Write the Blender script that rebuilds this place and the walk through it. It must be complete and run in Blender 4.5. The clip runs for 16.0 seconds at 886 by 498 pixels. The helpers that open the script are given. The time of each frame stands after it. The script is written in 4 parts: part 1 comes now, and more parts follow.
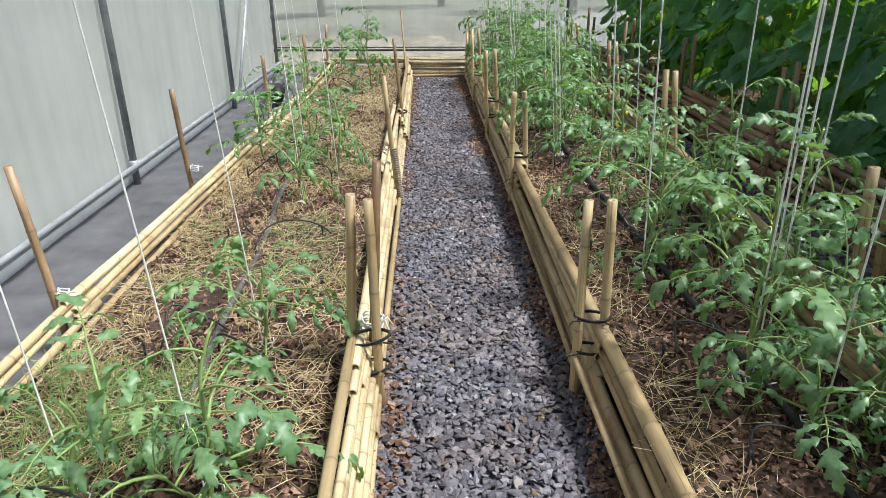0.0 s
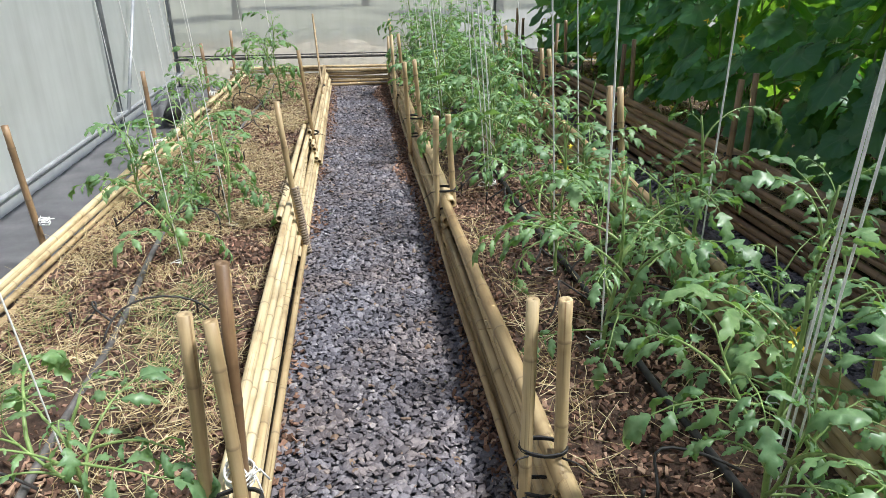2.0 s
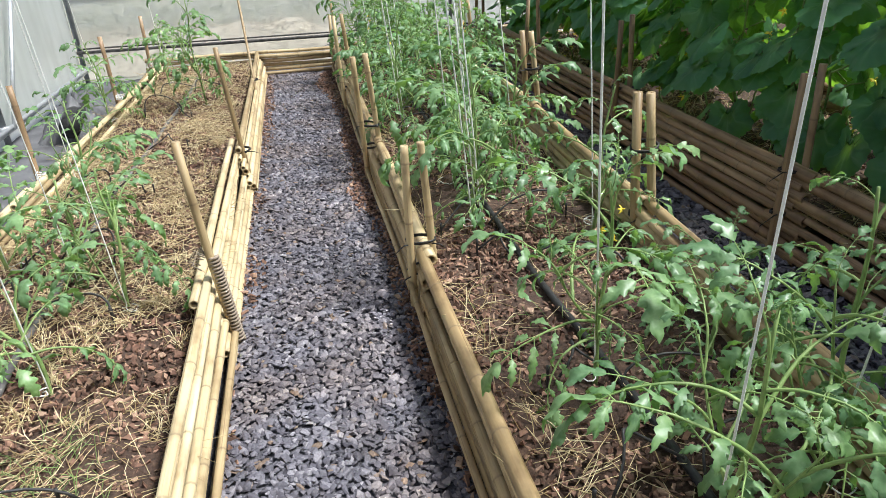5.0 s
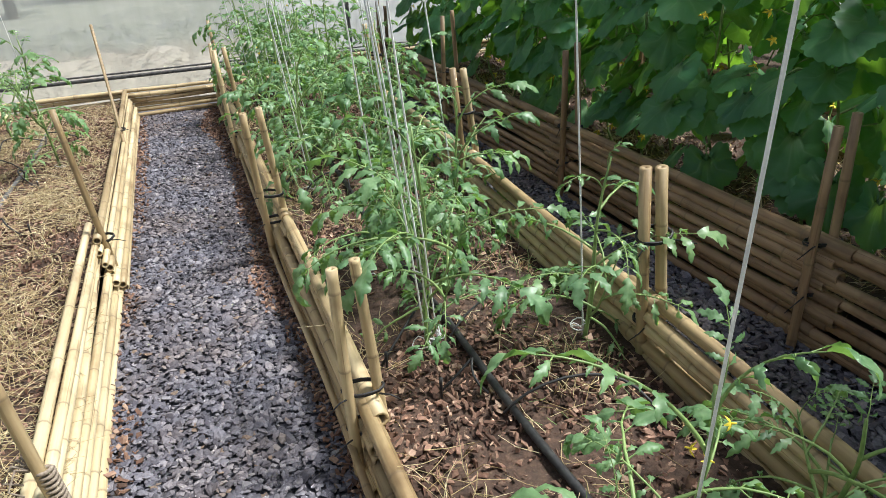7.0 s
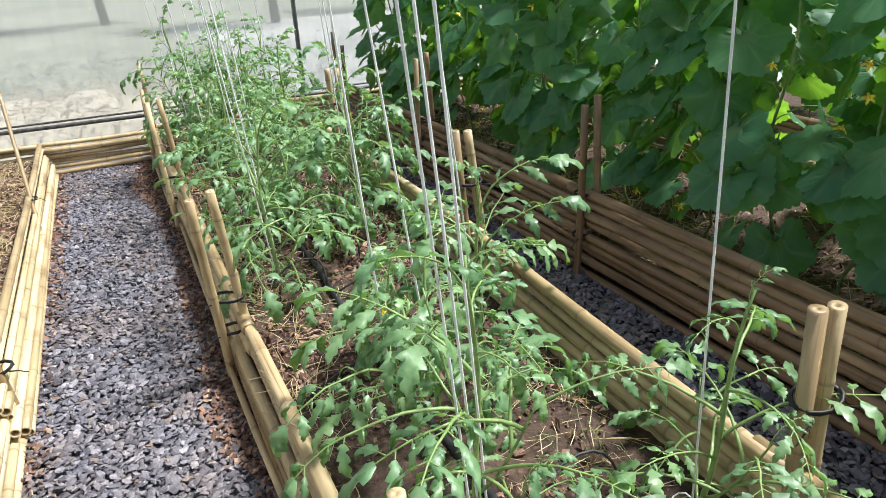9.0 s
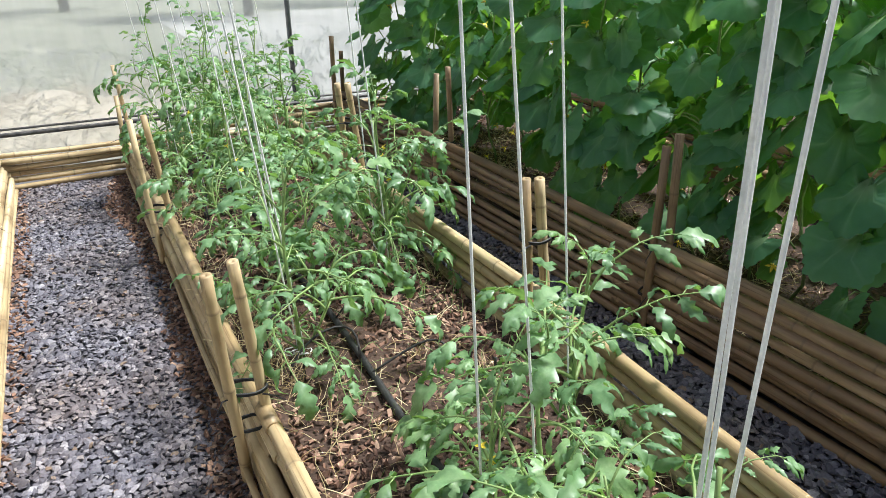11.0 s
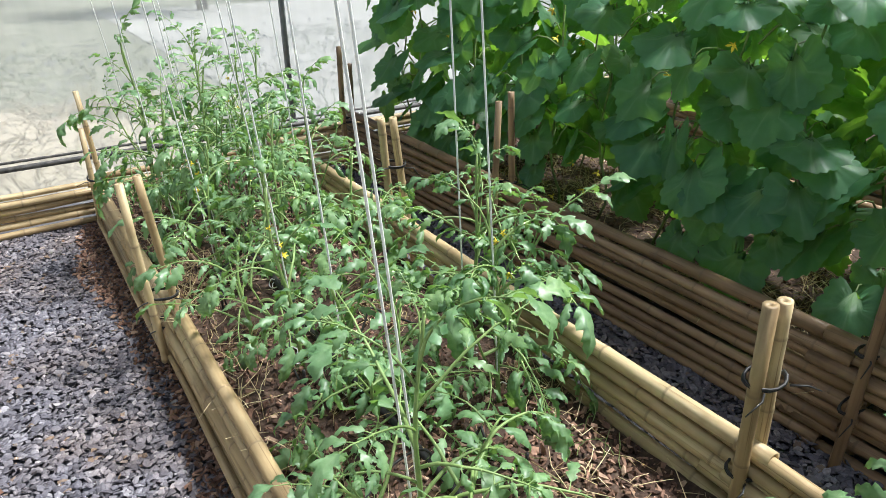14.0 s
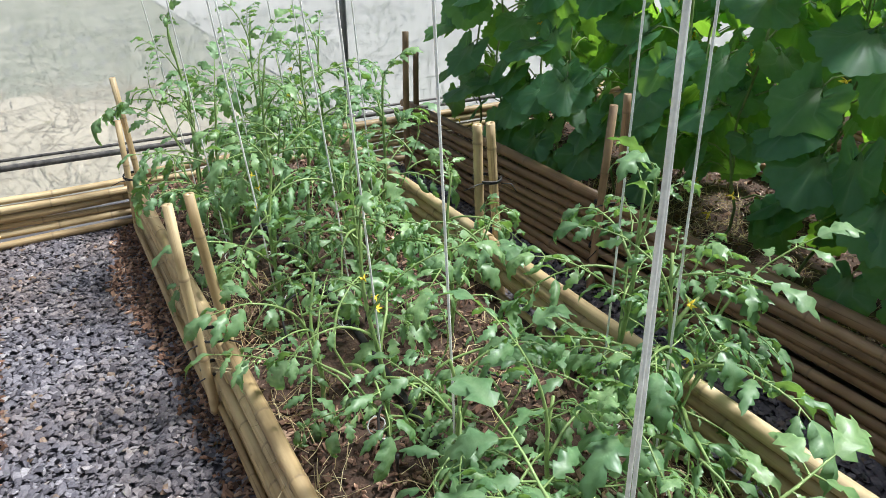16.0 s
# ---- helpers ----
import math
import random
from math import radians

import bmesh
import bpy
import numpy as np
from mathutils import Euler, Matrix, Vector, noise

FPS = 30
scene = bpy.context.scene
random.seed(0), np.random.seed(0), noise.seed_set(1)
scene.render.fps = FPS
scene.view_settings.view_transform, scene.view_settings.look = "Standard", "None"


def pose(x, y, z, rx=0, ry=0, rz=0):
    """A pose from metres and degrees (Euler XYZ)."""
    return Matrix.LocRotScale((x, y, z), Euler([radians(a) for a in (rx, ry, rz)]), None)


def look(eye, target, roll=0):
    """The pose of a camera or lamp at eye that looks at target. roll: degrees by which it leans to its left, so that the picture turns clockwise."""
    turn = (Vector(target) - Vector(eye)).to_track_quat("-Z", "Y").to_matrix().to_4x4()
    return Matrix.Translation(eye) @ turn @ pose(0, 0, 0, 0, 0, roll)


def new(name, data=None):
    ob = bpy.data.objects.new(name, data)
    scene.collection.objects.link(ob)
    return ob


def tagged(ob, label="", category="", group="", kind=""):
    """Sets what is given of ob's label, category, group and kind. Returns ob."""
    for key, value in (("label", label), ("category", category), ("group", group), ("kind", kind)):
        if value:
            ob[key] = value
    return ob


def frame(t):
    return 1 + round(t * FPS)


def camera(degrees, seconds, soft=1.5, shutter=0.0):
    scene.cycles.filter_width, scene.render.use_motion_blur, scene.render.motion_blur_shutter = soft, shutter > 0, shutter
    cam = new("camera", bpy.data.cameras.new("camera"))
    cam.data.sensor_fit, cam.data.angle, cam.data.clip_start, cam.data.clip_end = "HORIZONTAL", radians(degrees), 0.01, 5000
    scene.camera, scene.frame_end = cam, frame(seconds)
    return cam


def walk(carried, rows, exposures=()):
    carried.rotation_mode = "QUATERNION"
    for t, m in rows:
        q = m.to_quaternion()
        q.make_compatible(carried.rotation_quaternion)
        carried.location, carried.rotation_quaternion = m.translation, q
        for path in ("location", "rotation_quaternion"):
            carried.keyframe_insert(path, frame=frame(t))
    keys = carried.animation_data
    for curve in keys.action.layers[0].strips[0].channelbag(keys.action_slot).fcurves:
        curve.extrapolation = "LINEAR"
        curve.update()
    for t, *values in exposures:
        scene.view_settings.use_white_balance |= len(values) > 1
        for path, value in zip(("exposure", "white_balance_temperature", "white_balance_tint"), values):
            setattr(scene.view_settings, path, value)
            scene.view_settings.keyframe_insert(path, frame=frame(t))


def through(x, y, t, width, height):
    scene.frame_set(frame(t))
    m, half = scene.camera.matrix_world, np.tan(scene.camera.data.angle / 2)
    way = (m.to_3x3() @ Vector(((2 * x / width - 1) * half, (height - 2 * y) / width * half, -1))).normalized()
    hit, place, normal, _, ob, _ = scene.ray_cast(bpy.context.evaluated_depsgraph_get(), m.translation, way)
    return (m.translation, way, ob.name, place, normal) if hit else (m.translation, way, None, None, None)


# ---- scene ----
cam = camera(66.9, 16.0, 0.8)
PATH = [
    (0, (-0.188, 0.351, 1.438), (-0.135, 2.189, 0.652), -0.0),
    (0.5, (-0.167, 0.518, 1.437), (-0.03, 2.352, 0.652), -0.1),
    (1, (-0.11, 0.723, 1.451), (0.037, 2.559, 0.67), -1.5),
    (1.5, (-0.055, 0.905, 1.458), (0.114, 2.739, 0.679), -0.9),
    (2, (-0.036, 1.056, 1.453), (0.196, 2.877, 0.659), -0.4),
    (2.5, (-0.045, 1.265, 1.434), (0.211, 3.067, 0.604), -0.1),
    (3, (-0.048, 1.432, 1.424), (0.27, 3.204, 0.553), -1.4),
    (3.2, (-0.051, 1.5, 1.424), (0.261, 3.271, 0.55), -1.7),
    (5.3, (0.029, 2.239, 1.479), (0.399, 3.988, 0.583), -2.7),
    (5.5, (0.019, 2.353, 1.483), (0.462, 4.078, 0.573), -3.3),
    (6, (0.023, 2.527, 1.492), (0.574, 4.24, 0.618), -2.3),
    (6.5, (0.068, 2.781, 1.491), (0.633, 4.493, 0.625), -3.5),
    (7, (0.114, 2.952, 1.493), (0.732, 4.639, 0.614), -3.0),
    (7.5, (0.136, 3.151, 1.492), (0.833, 4.801, 0.602), -2.8),
    (8, (0.126, 3.342, 1.493), (0.912, 4.982, 0.66), -0.6),
    (8.5, (0.132, 3.507, 1.489), (0.951, 5.114, 0.625), -1.2),
    (9, (0.166, 3.734, 1.488), (0.955, 5.383, 0.677), -2.6),
    (9.2, (0.175, 3.803, 1.501), (0.95, 5.449, 0.67), -2.3),
    (11.5, (0.106, 4.568, 1.536), (1.002, 6.153, 0.708), 0.0),
    (12, (0.123, 4.785, 1.548), (0.972, 6.366, 0.667), 0.4),
    (12.5, (0.134, 4.915, 1.549), (0.978, 6.482, 0.636), 0.5),
    (13, (0.137, 5.095, 1.56), (1.05, 6.641, 0.68), -0.5),
    (13.5, (0.11, 5.253, 1.567), (1.079, 6.765, 0.688), 0.0),
    (14, (0.072, 5.373, 1.575), (1.061, 6.885, 0.717), -0.5),
    (14.5, (0.064, 5.486, 1.576), (1.02, 7.035, 0.748), -0.6),
    (15, (0.091, 5.66, 1.532), (1.012, 7.228, 0.698), -1.5),
    (15.5, (0.108, 5.828, 1.508), (1.023, 7.393, 0.664), -0.4),
    (16, (0.109, 5.97, 1.529), (1.03, 7.497, 0.624), 0.4),
]
EXPOSURES = [(0, 0.12), (3, 0.26), (5.5, 0.38), (7.5, 0.27), (9, 0.58), (12.5, 0.58), (14.5, 0.58), (16, 0.42)]
walk(cam, [(t, look(eye, target, roll)) for t, eye, target, roll in PATH], [(t, stops, 5900, 10.5) for t, stops in EXPOSURES])
# ---- light ----
SUN_FROM = Vector((0.46, -0.14, 0.87)).normalized()
world = bpy.data.worlds.new("world")
world.use_nodes = True
scene.world = world
wn = world.node_tree.nodes
sky = wn.new("ShaderNodeTexSky")
sky.sky_type, sky.sun_disc = "NISHITA", False
sky.sun_elevation = math.asin(SUN_FROM.z)
sky.sun_rotation = math.atan2(SUN_FROM.x, SUN_FROM.y)
sky.dust_density, sky.ozone_density = 3.0, 1.0
wn["Background"].inputs["Strength"].default_value = 0.064
world.node_tree.links.new(sky.outputs[0], wn["Background"].inputs["Color"])
sun = new("sun", bpy.data.lights.new("sun", "SUN"))
sun.data.energy, sun.data.angle, sun.data.color = 5.0, radians(9), (1.0, 0.955, 0.88)
sun.matrix_world = look(SUN_FROM * 20, (0, 0, 0))


# ---- materials ----
def material(name):
    m = bpy.data.materials.new(name)
    m.use_nodes = True
    nt = m.node_tree
    return m, nt, nt.nodes["Principled BSDF"]


def node(nt, kind, **inputs):
    n = nt.nodes.new(kind)
    for key, value in inputs.items():
        n.inputs[key.replace("_", " ")].default_value = value
    return n


def coords(nt, scale=(1, 1, 1), space="Object"):
    tc, mp = nt.nodes.new("ShaderNodeTexCoord"), node(nt, "ShaderNodeMapping", Scale=scale)
    nt.links.new(tc.outputs[space], mp.inputs["Vector"])
    return mp.outputs["Vector"]


def noise_tex(nt, vec, scale, detail=4.0, rough=0.55):
    n = node(nt, "ShaderNodeTexNoise", Scale=scale, Detail=detail, Roughness=rough)
    if vec:
        nt.links.new(vec, n.inputs["Vector"])
    return n.outputs["Fac"]


def ramp(nt, fac, stops):
    r = nt.nodes.new("ShaderNodeValToRGB")
    while len(r.color_ramp.elements) < len(stops):
        r.color_ramp.elements.new(0.5)
    for e, (p, c) in zip(r.color_ramp.elements, stops):
        e.position, e.color = p, (*c, 1)
    nt.links.new(fac, r.inputs["Fac"])
    return r.outputs["Color"]


def mix(nt, a, b, fac=0.5, kind="MIX"):
    m = nt.nodes.new("ShaderNodeMix")
    m.data_type, m.blend_type = "RGBA", kind
    for sock, v in ((m.inputs[0], fac), (m.inputs[6], a), (m.inputs[7], b)):
        if hasattr(v, "links"):
            nt.links.new(v, sock)
        else:
            sock.default_value = (*v, 1) if isinstance(v, tuple) else v
    return m.outputs[2]


def bump(nt, bsdf, height, strength=0.4, distance=0.01):
    b = node(nt, "ShaderNodeBump", Strength=strength, Distance=distance)
    nt.links.new(height, b.inputs["Height"])
    nt.links.new(b.outputs[0], bsdf.inputs["Normal"])


def mat_bamboo(name, dark, mid, light, rough=0.5):
    m, nt, p = material(name)
    long = coords(nt, (38, 1.6, 38))
    blot = coords(nt, (5, 3, 5))
    info = nt.nodes.new("ShaderNodeObjectInfo")
    streak = noise_tex(nt, long, 1.0, 5)
    stain = noise_tex(nt, blot, 1.0, 4, 0.65)
    col = ramp(nt, streak, [(0.25, dark), (0.5, mid), (0.75, light)])
    grime = ramp(nt, stain, [(0.28, (0.30, 0.21, 0.12)), (0.47, (0.95, 0.93, 0.88)), (0.9, (1.0, 0.98, 0.9))])
    col = mix(nt, col, grime, 0.8, "MULTIPLY")
    # fine drying cracks along the grain, and grey weathered stretches
    crack = noise_tex(nt, coords(nt, (150, 1.1, 150)), 1.0, 3)
    col = mix(nt, col, ramp(nt, crack, [(0.30, (0.45, 0.36, 0.26)), (0.40, (1, 1, 1)), (0.68, (1, 1, 1)), (0.80, (1.2, 1.18, 1.1))]), 0.8, "MULTIPLY")
    weather = noise_tex(nt, coords(nt, (2.2, 1.3, 2.2)), 1.0, 3)
    col = mix(nt, col, ramp(nt, weather, [(0.45, (1, 1, 1)), (0.68, (0.72, 0.70, 0.68))]), 1.0, "MULTIPLY")
    tone = ramp(nt, info.outputs["Random"], [(0.0, (0.60, 0.54, 0.45)), (0.35, (0.86, 0.81, 0.72)), (0.7, (1, 0.98, 0.92)), (1.0, (1.12, 1.10, 1.04))])
    col = mix(nt, col, tone, 1.0, "MULTIPLY")
    # dark rings at the joints, and painted shade inside the cut ends
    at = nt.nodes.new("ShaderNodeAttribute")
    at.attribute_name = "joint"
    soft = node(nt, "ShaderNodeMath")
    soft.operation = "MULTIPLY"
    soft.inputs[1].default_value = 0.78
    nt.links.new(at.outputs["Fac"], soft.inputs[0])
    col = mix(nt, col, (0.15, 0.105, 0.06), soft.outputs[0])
    nt.links.new(col, p.inputs["Base Color"])
    p.inputs["Roughness"].default_value = rough
    bump(nt, p, streak, 0.25, 0.002)
    return m


def mat_simple(name, stops, scale=40.0, rough=0.7, bumpy=0.3, metal=0.0, island=0.0, stretch=(1, 1, 1), dist=0.004, space="Object"):
    m, nt, p = material(name)
    v = coords(nt, stretch, space)
    n = noise_tex(nt, v, scale, 5)
    col = ramp(nt, n, stops)
    if island:
        g = nt.nodes.new("ShaderNodeNewGeometry")
        tone = ramp(nt, g.outputs["Random Per Island"], [(0.0, (1 - island,) * 3), (1.0, (1 + island * 0.6,) * 3)])
        col = mix(nt, col, tone, 1.0, "MULTIPLY")
    big = noise_tex(nt, v, scale * 0.07, 3)
    col = mix(nt, col, ramp(nt, big, [(0.3, (0.78, 0.78, 0.78)), (0.7, (1.08, 1.08, 1.08))]), 1.0, "MULTIPLY")
    nt.links.new(col, p.inputs["Base Color"])
    p.inputs["Roughness"].default_value, p.inputs["Metallic"].default_value = rough, metal
    if bumpy:
        bump(nt, p, n, bumpy, dist)
    return m


def mat_island(name, stops, rough=0.8, fine=90.0, spec=0.3, dust=None):
    m, nt, p = material(name)
    g = nt.nodes.new("ShaderNodeNewGeometry")
    col = ramp(nt, g.outputs["Random Per Island"], stops)
    n = noise_tex(nt, coords(nt), fine, 4)
    col = mix(nt, col, ramp(nt, n, [(0.3, (0.7, 0.7, 0.7)), (0.7, (1.15, 1.15, 1.15))]), 1.0, "MULTIPLY")
    if dust:
        # earth trodden into the stones in wide patches
        col = mix(nt, col, ramp(nt, noise_tex(nt, coords(nt), 2.3, 5, 0.65), [(0.42, (1, 1, 1)), (0.62, dust)]), 1.0, "MULTIPLY")
    nt.links.new(col, p.inputs["Base Color"])
    p.inputs["Roughness"].default_value = rough
    p.inputs["Specular IOR Level"].default_value = spec
    bump(nt, p, n, 0.3, 0.002)
    return m


def mat_leaf(name, dark, mid, light, through=(0.25, 0.42, 0.05), rough=0.5, share=0.3, fine=60.0, gloss=0.35):
    m, nt, p = material(name)
    info = nt.nodes.new("ShaderNodeObjectInfo")
    g = nt.nodes.new("ShaderNodeNewGeometry")
    n = noise_tex(nt, coords(nt), fine, 4)
    vein = nt.nodes.new("ShaderNodeAttribute")
    vein.attribute_name = "joint"
    col = ramp(nt, n, [(0.25, dark), (0.55, mid), (0.85, light)])
    col = mix(nt, col, ramp(nt, g.outputs["Random Per Island"], [(0, (0.75, 0.8, 0.75)), (0.6, (1, 1, 1)), (1, (1.25, 1.15, 0.85))]), 1.0, "MULTIPLY")
    col = mix(nt, col, ramp(nt, info.outputs["Random"], [(0, (0.72, 0.80, 0.80)), (0.7, (1.05, 1.04, 0.98)), (1, (1.3, 1.22, 1.0))]), 1.0, "MULTIPLY")
    col = mix(nt, col, (0.30, 0.42, 0.22), vein.outputs["Fac"])
    nt.links.new(col, p.inputs["Base Color"])
    p.inputs["Roughness"].default_value = rough
    p.inputs["Specular IOR Level"].default_value = gloss
    bump(nt, p, n, 0.35, 0.003)
    tr = nt.nodes.new("ShaderNodeBsdfTranslucent")
    tr.inputs["Color"].default_value = (*through, 1)
    ms = node(nt, "ShaderNodeMixShader", Fac=share)
    nt.links.new(p.outputs[0], ms.inputs[1])
    nt.links.new(tr.outputs[0], ms.inputs[2])
    nt.links.new(ms.outputs[0], nt.nodes["Material Output"].inputs["Surface"])
    return m


def mat_film(name, clear, blur, tint=(0.88, 0.9, 0.9)):
    """Milky greenhouse film: part scattering, part see-through."""
    m, nt, p = material(name)
    v = coords(nt)
    cloudy = noise_tex(nt, v, 1.1, 4, 0.6)
    streak = noise_tex(nt, coords(nt, (9, 9, 0.7)), 1.0, 4)
    col = mix(nt, ramp(nt, cloudy, [(0.25, (0.74, 0.75, 0.74)), (0.7, (0.93, 0.94, 0.94))]), ramp(nt, streak, [(0.3, (0.85, 0.85, 0.84)), (0.6, (1, 1, 1))]), 0.7, "MULTIPLY")
    col = mix(nt, col, tint, 1.0, "MULTIPLY")
    tr = nt.nodes.new("ShaderNodeBsdfTranslucent")
    nt.links.new(col, tr.inputs["Color"])
    nt.links.new(col, p.inputs["Base Color"])
    p.inputs["Roughness"].default_value = 0.35
    body = node(nt, "ShaderNodeMixShader", Fac=0.7)
    nt.links.new(p.outputs[0], body.inputs[1])
    nt.links.new(tr.outputs[0], body.inputs[2])
    rf = node(nt, "ShaderNodeBsdfRefraction", Roughness=blur, IOR=1.05)
    rf.inputs["Color"].default_value = (0.95, 0.96, 0.95, 1)
    full = node(nt, "ShaderNodeMixShader", Fac=clear)
    nt.links.new(body.outputs[0], full.inputs[1])
    nt.links.new(rf.outputs[0], full.inputs[2])
    nt.links.new(full.outputs[0], nt.nodes["Material Output"].inputs["Surface"])
    return m


BAMBOO = mat_bamboo("bamboo", (0.36, 0.27, 0.15), (0.54, 0.43, 0.26), (0.68, 0.58, 0.39))
# lighter copy of BAMBOO: sunshine on the left edgings put into the colour
BAMBOO_SUNLIT = mat_bamboo("bamboo_pale", (0.52, 0.41, 0.24), (0.70, 0.60, 0.40), (0.82, 0.74, 0.54))
BAMBOO_BROWN = mat_bamboo("bamboo_brown", (0.22, 0.145, 0.085), (0.36, 0.25, 0.155), (0.49, 0.36, 0.24))
STONE = mat_island("slate_gravel", [(0, (0.085, 0.081, 0.098)), (0.35, (0.13, 0.125, 0.148)), (0.7, (0.19, 0.182, 0.207)), (0.93, (0.265, 0.255, 0.278)), (0.965, (0.33, 0.32, 0.335)), (0.98, (0.19, 0.14, 0.105)), (1, (0.24, 0.18, 0.135))], 0.62, 120.0, 0.45, (1.0, 0.89, 0.78))
CHIP = mat_island("bark_mulch", [(0, (0.055, 0.033, 0.023)), (0.35, (0.165, 0.092, 0.063)), (0.75, (0.29, 0.172, 0.118)), (1, (0.43, 0.30, 0.21))], 0.85)
HAY = mat_island("pale_hay", [(0, (0.45, 0.38, 0.27)), (0.5, (0.60, 0.53, 0.41)), (1, (0.74, 0.68, 0.56))], 0.8)
STRAW = mat_island("dry_straw", [(0, (0.32, 0.23, 0.10)), (0.5, (0.58, 0.46, 0.25)), (1, (0.78, 0.68, 0.43))], 0.65)
SOIL = mat_simple("soil", [(0.25, (0.028, 0.018, 0.012)), (0.55, (0.075, 0.044, 0.029)), (0.8, (0.15, 0.092, 0.06))], 45, 0.95, 0.9, dist=0.012)
GRIT = mat_simple("gravel_bed", [(0.3, (0.04, 0.04, 0.05)), (0.7, (0.15, 0.145, 0.16))], 60, 0.9, 0.8, dist=0.01)
SHEET = mat_simple("ground_cloth", [(0.3, (0.075, 0.075, 0.08)), (0.6, (0.13, 0.13, 0.135)), (0.8, (0.19, 0.185, 0.18))], 5, 0.6, 0.25, dist=0.02)
GRASS_GROUND = mat_simple("meadow", [(0.3, (0.26, 0.28, 0.20)), (0.55, (0.40, 0.40, 0.31)), (0.8, (0.55, 0.52, 0.42))], 3, 0.95, 0.6, dist=0.03)
TOMATO_LEAF = mat_leaf("tomato_leaf", (0.095, 0.205, 0.09), (0.19, 0.325, 0.155), (0.36, 0.49, 0.30), (0.30, 0.54, 0.08), 0.42, 0.32, 60.0, 0.6)
TOMATO_STEM = mat_simple("tomato_stem", [(0.3, (0.16, 0.26, 0.07)), (0.7, (0.30, 0.42, 0.14))], 30, 0.5, 0.2)
CUCUMBER_LEAF = mat_leaf("cucumber_leaf", (0.045, 0.140, 0.075), (0.076, 0.195, 0.105), (0.135, 0.27, 0.15), (0.34, 0.66, 0.04), 0.48, 0.38, 25.0, 0.4)
VINE_STEM = mat_simple("vine_stem", [(0.3, (0.12, 0.20, 0.05)), (0.7, (0.26, 0.34, 0.12))], 30, 0.6, 0.2)
PETAL = mat_simple("petal", [(0.3, (0.80, 0.58, 0.02)), (0.7, (0.95, 0.78, 0.08))], 60, 0.6, 0.0)
CORD = mat_simple("tan_cord", [(0.3, (0.22, 0.17, 0.12)), (0.7, (0.42, 0.35, 0.27))], 200, 0.85, 0.4, dist=0.001)
TWINE = mat_simple("white_twine", [(0.3, (0.76, 0.76, 0.72)), (0.7, (0.90, 0.90, 0.87))], 200, 0.8, 0.4, dist=0.001)
RUBBER = mat_simple("black_rubber", [(0.3, (0.012, 0.012, 0.012)), (0.7, (0.035, 0.034, 0.033))], 60, 0.55, 0.2)
PIPE_GREY = mat_simple("dusty_pipe", [(0.3, (0.05, 0.05, 0.05)), (0.7, (0.16, 0.15, 0.14))], 30, 0.6, 0.2)
STEEL = mat_simple("galvanised_steel", [(0.3, (0.50, 0.52, 0.54)), (0.7, (0.68, 0.70, 0.72))], 12, 0.38, 0.1, metal=0.5)
FRAME_DARK = mat_simple("weathered_steel", [(0.3, (0.17, 0.18, 0.19)), (0.7, (0.29, 0.30, 0.31))], 14, 0.5, 0.1, metal=0.4)
FILM_SIDE = mat_film("film_side", 0.10, 0.45, (0.99, 1.0, 0.99))
FILM_END = mat_film("film_end", 0.48, 0.17, (0.95, 0.96, 0.96))
FILM_ROOF = mat_film("film_roof", 0.8, 0.2, (0.95, 0.95, 0.95))
BARK = mat_simple("bark", [(0.3, (0.16, 0.14, 0.12)), (0.7, (0.34, 0.31, 0.27))], 12, 0.9, 0.6, dist=0.02)
# pale colour that stands in for the overexposed glare behind the end film
GLARE = mat_simple("pale_yard", [(0.3, (0.48, 0.47, 0.43)), (0.7, (0.66, 0.64, 0.60))], 4, 0.9, 0.3, dist=0.02)
WILD_LEAF = mat_leaf("wild_leaf", (0.03, 0.07, 0.02), (0.06, 0.12, 0.03), (0.11, 0.18, 0.06))
PEBBLE_WHITE = mat_simple("white_petal", [(0.3, (0.75, 0.75, 0.72)), (0.7, (0.85, 0.85, 0.83))], 20, 0.7, 0.0)

rnd = random.Random(11)
rng = np.random.default_rng(7)


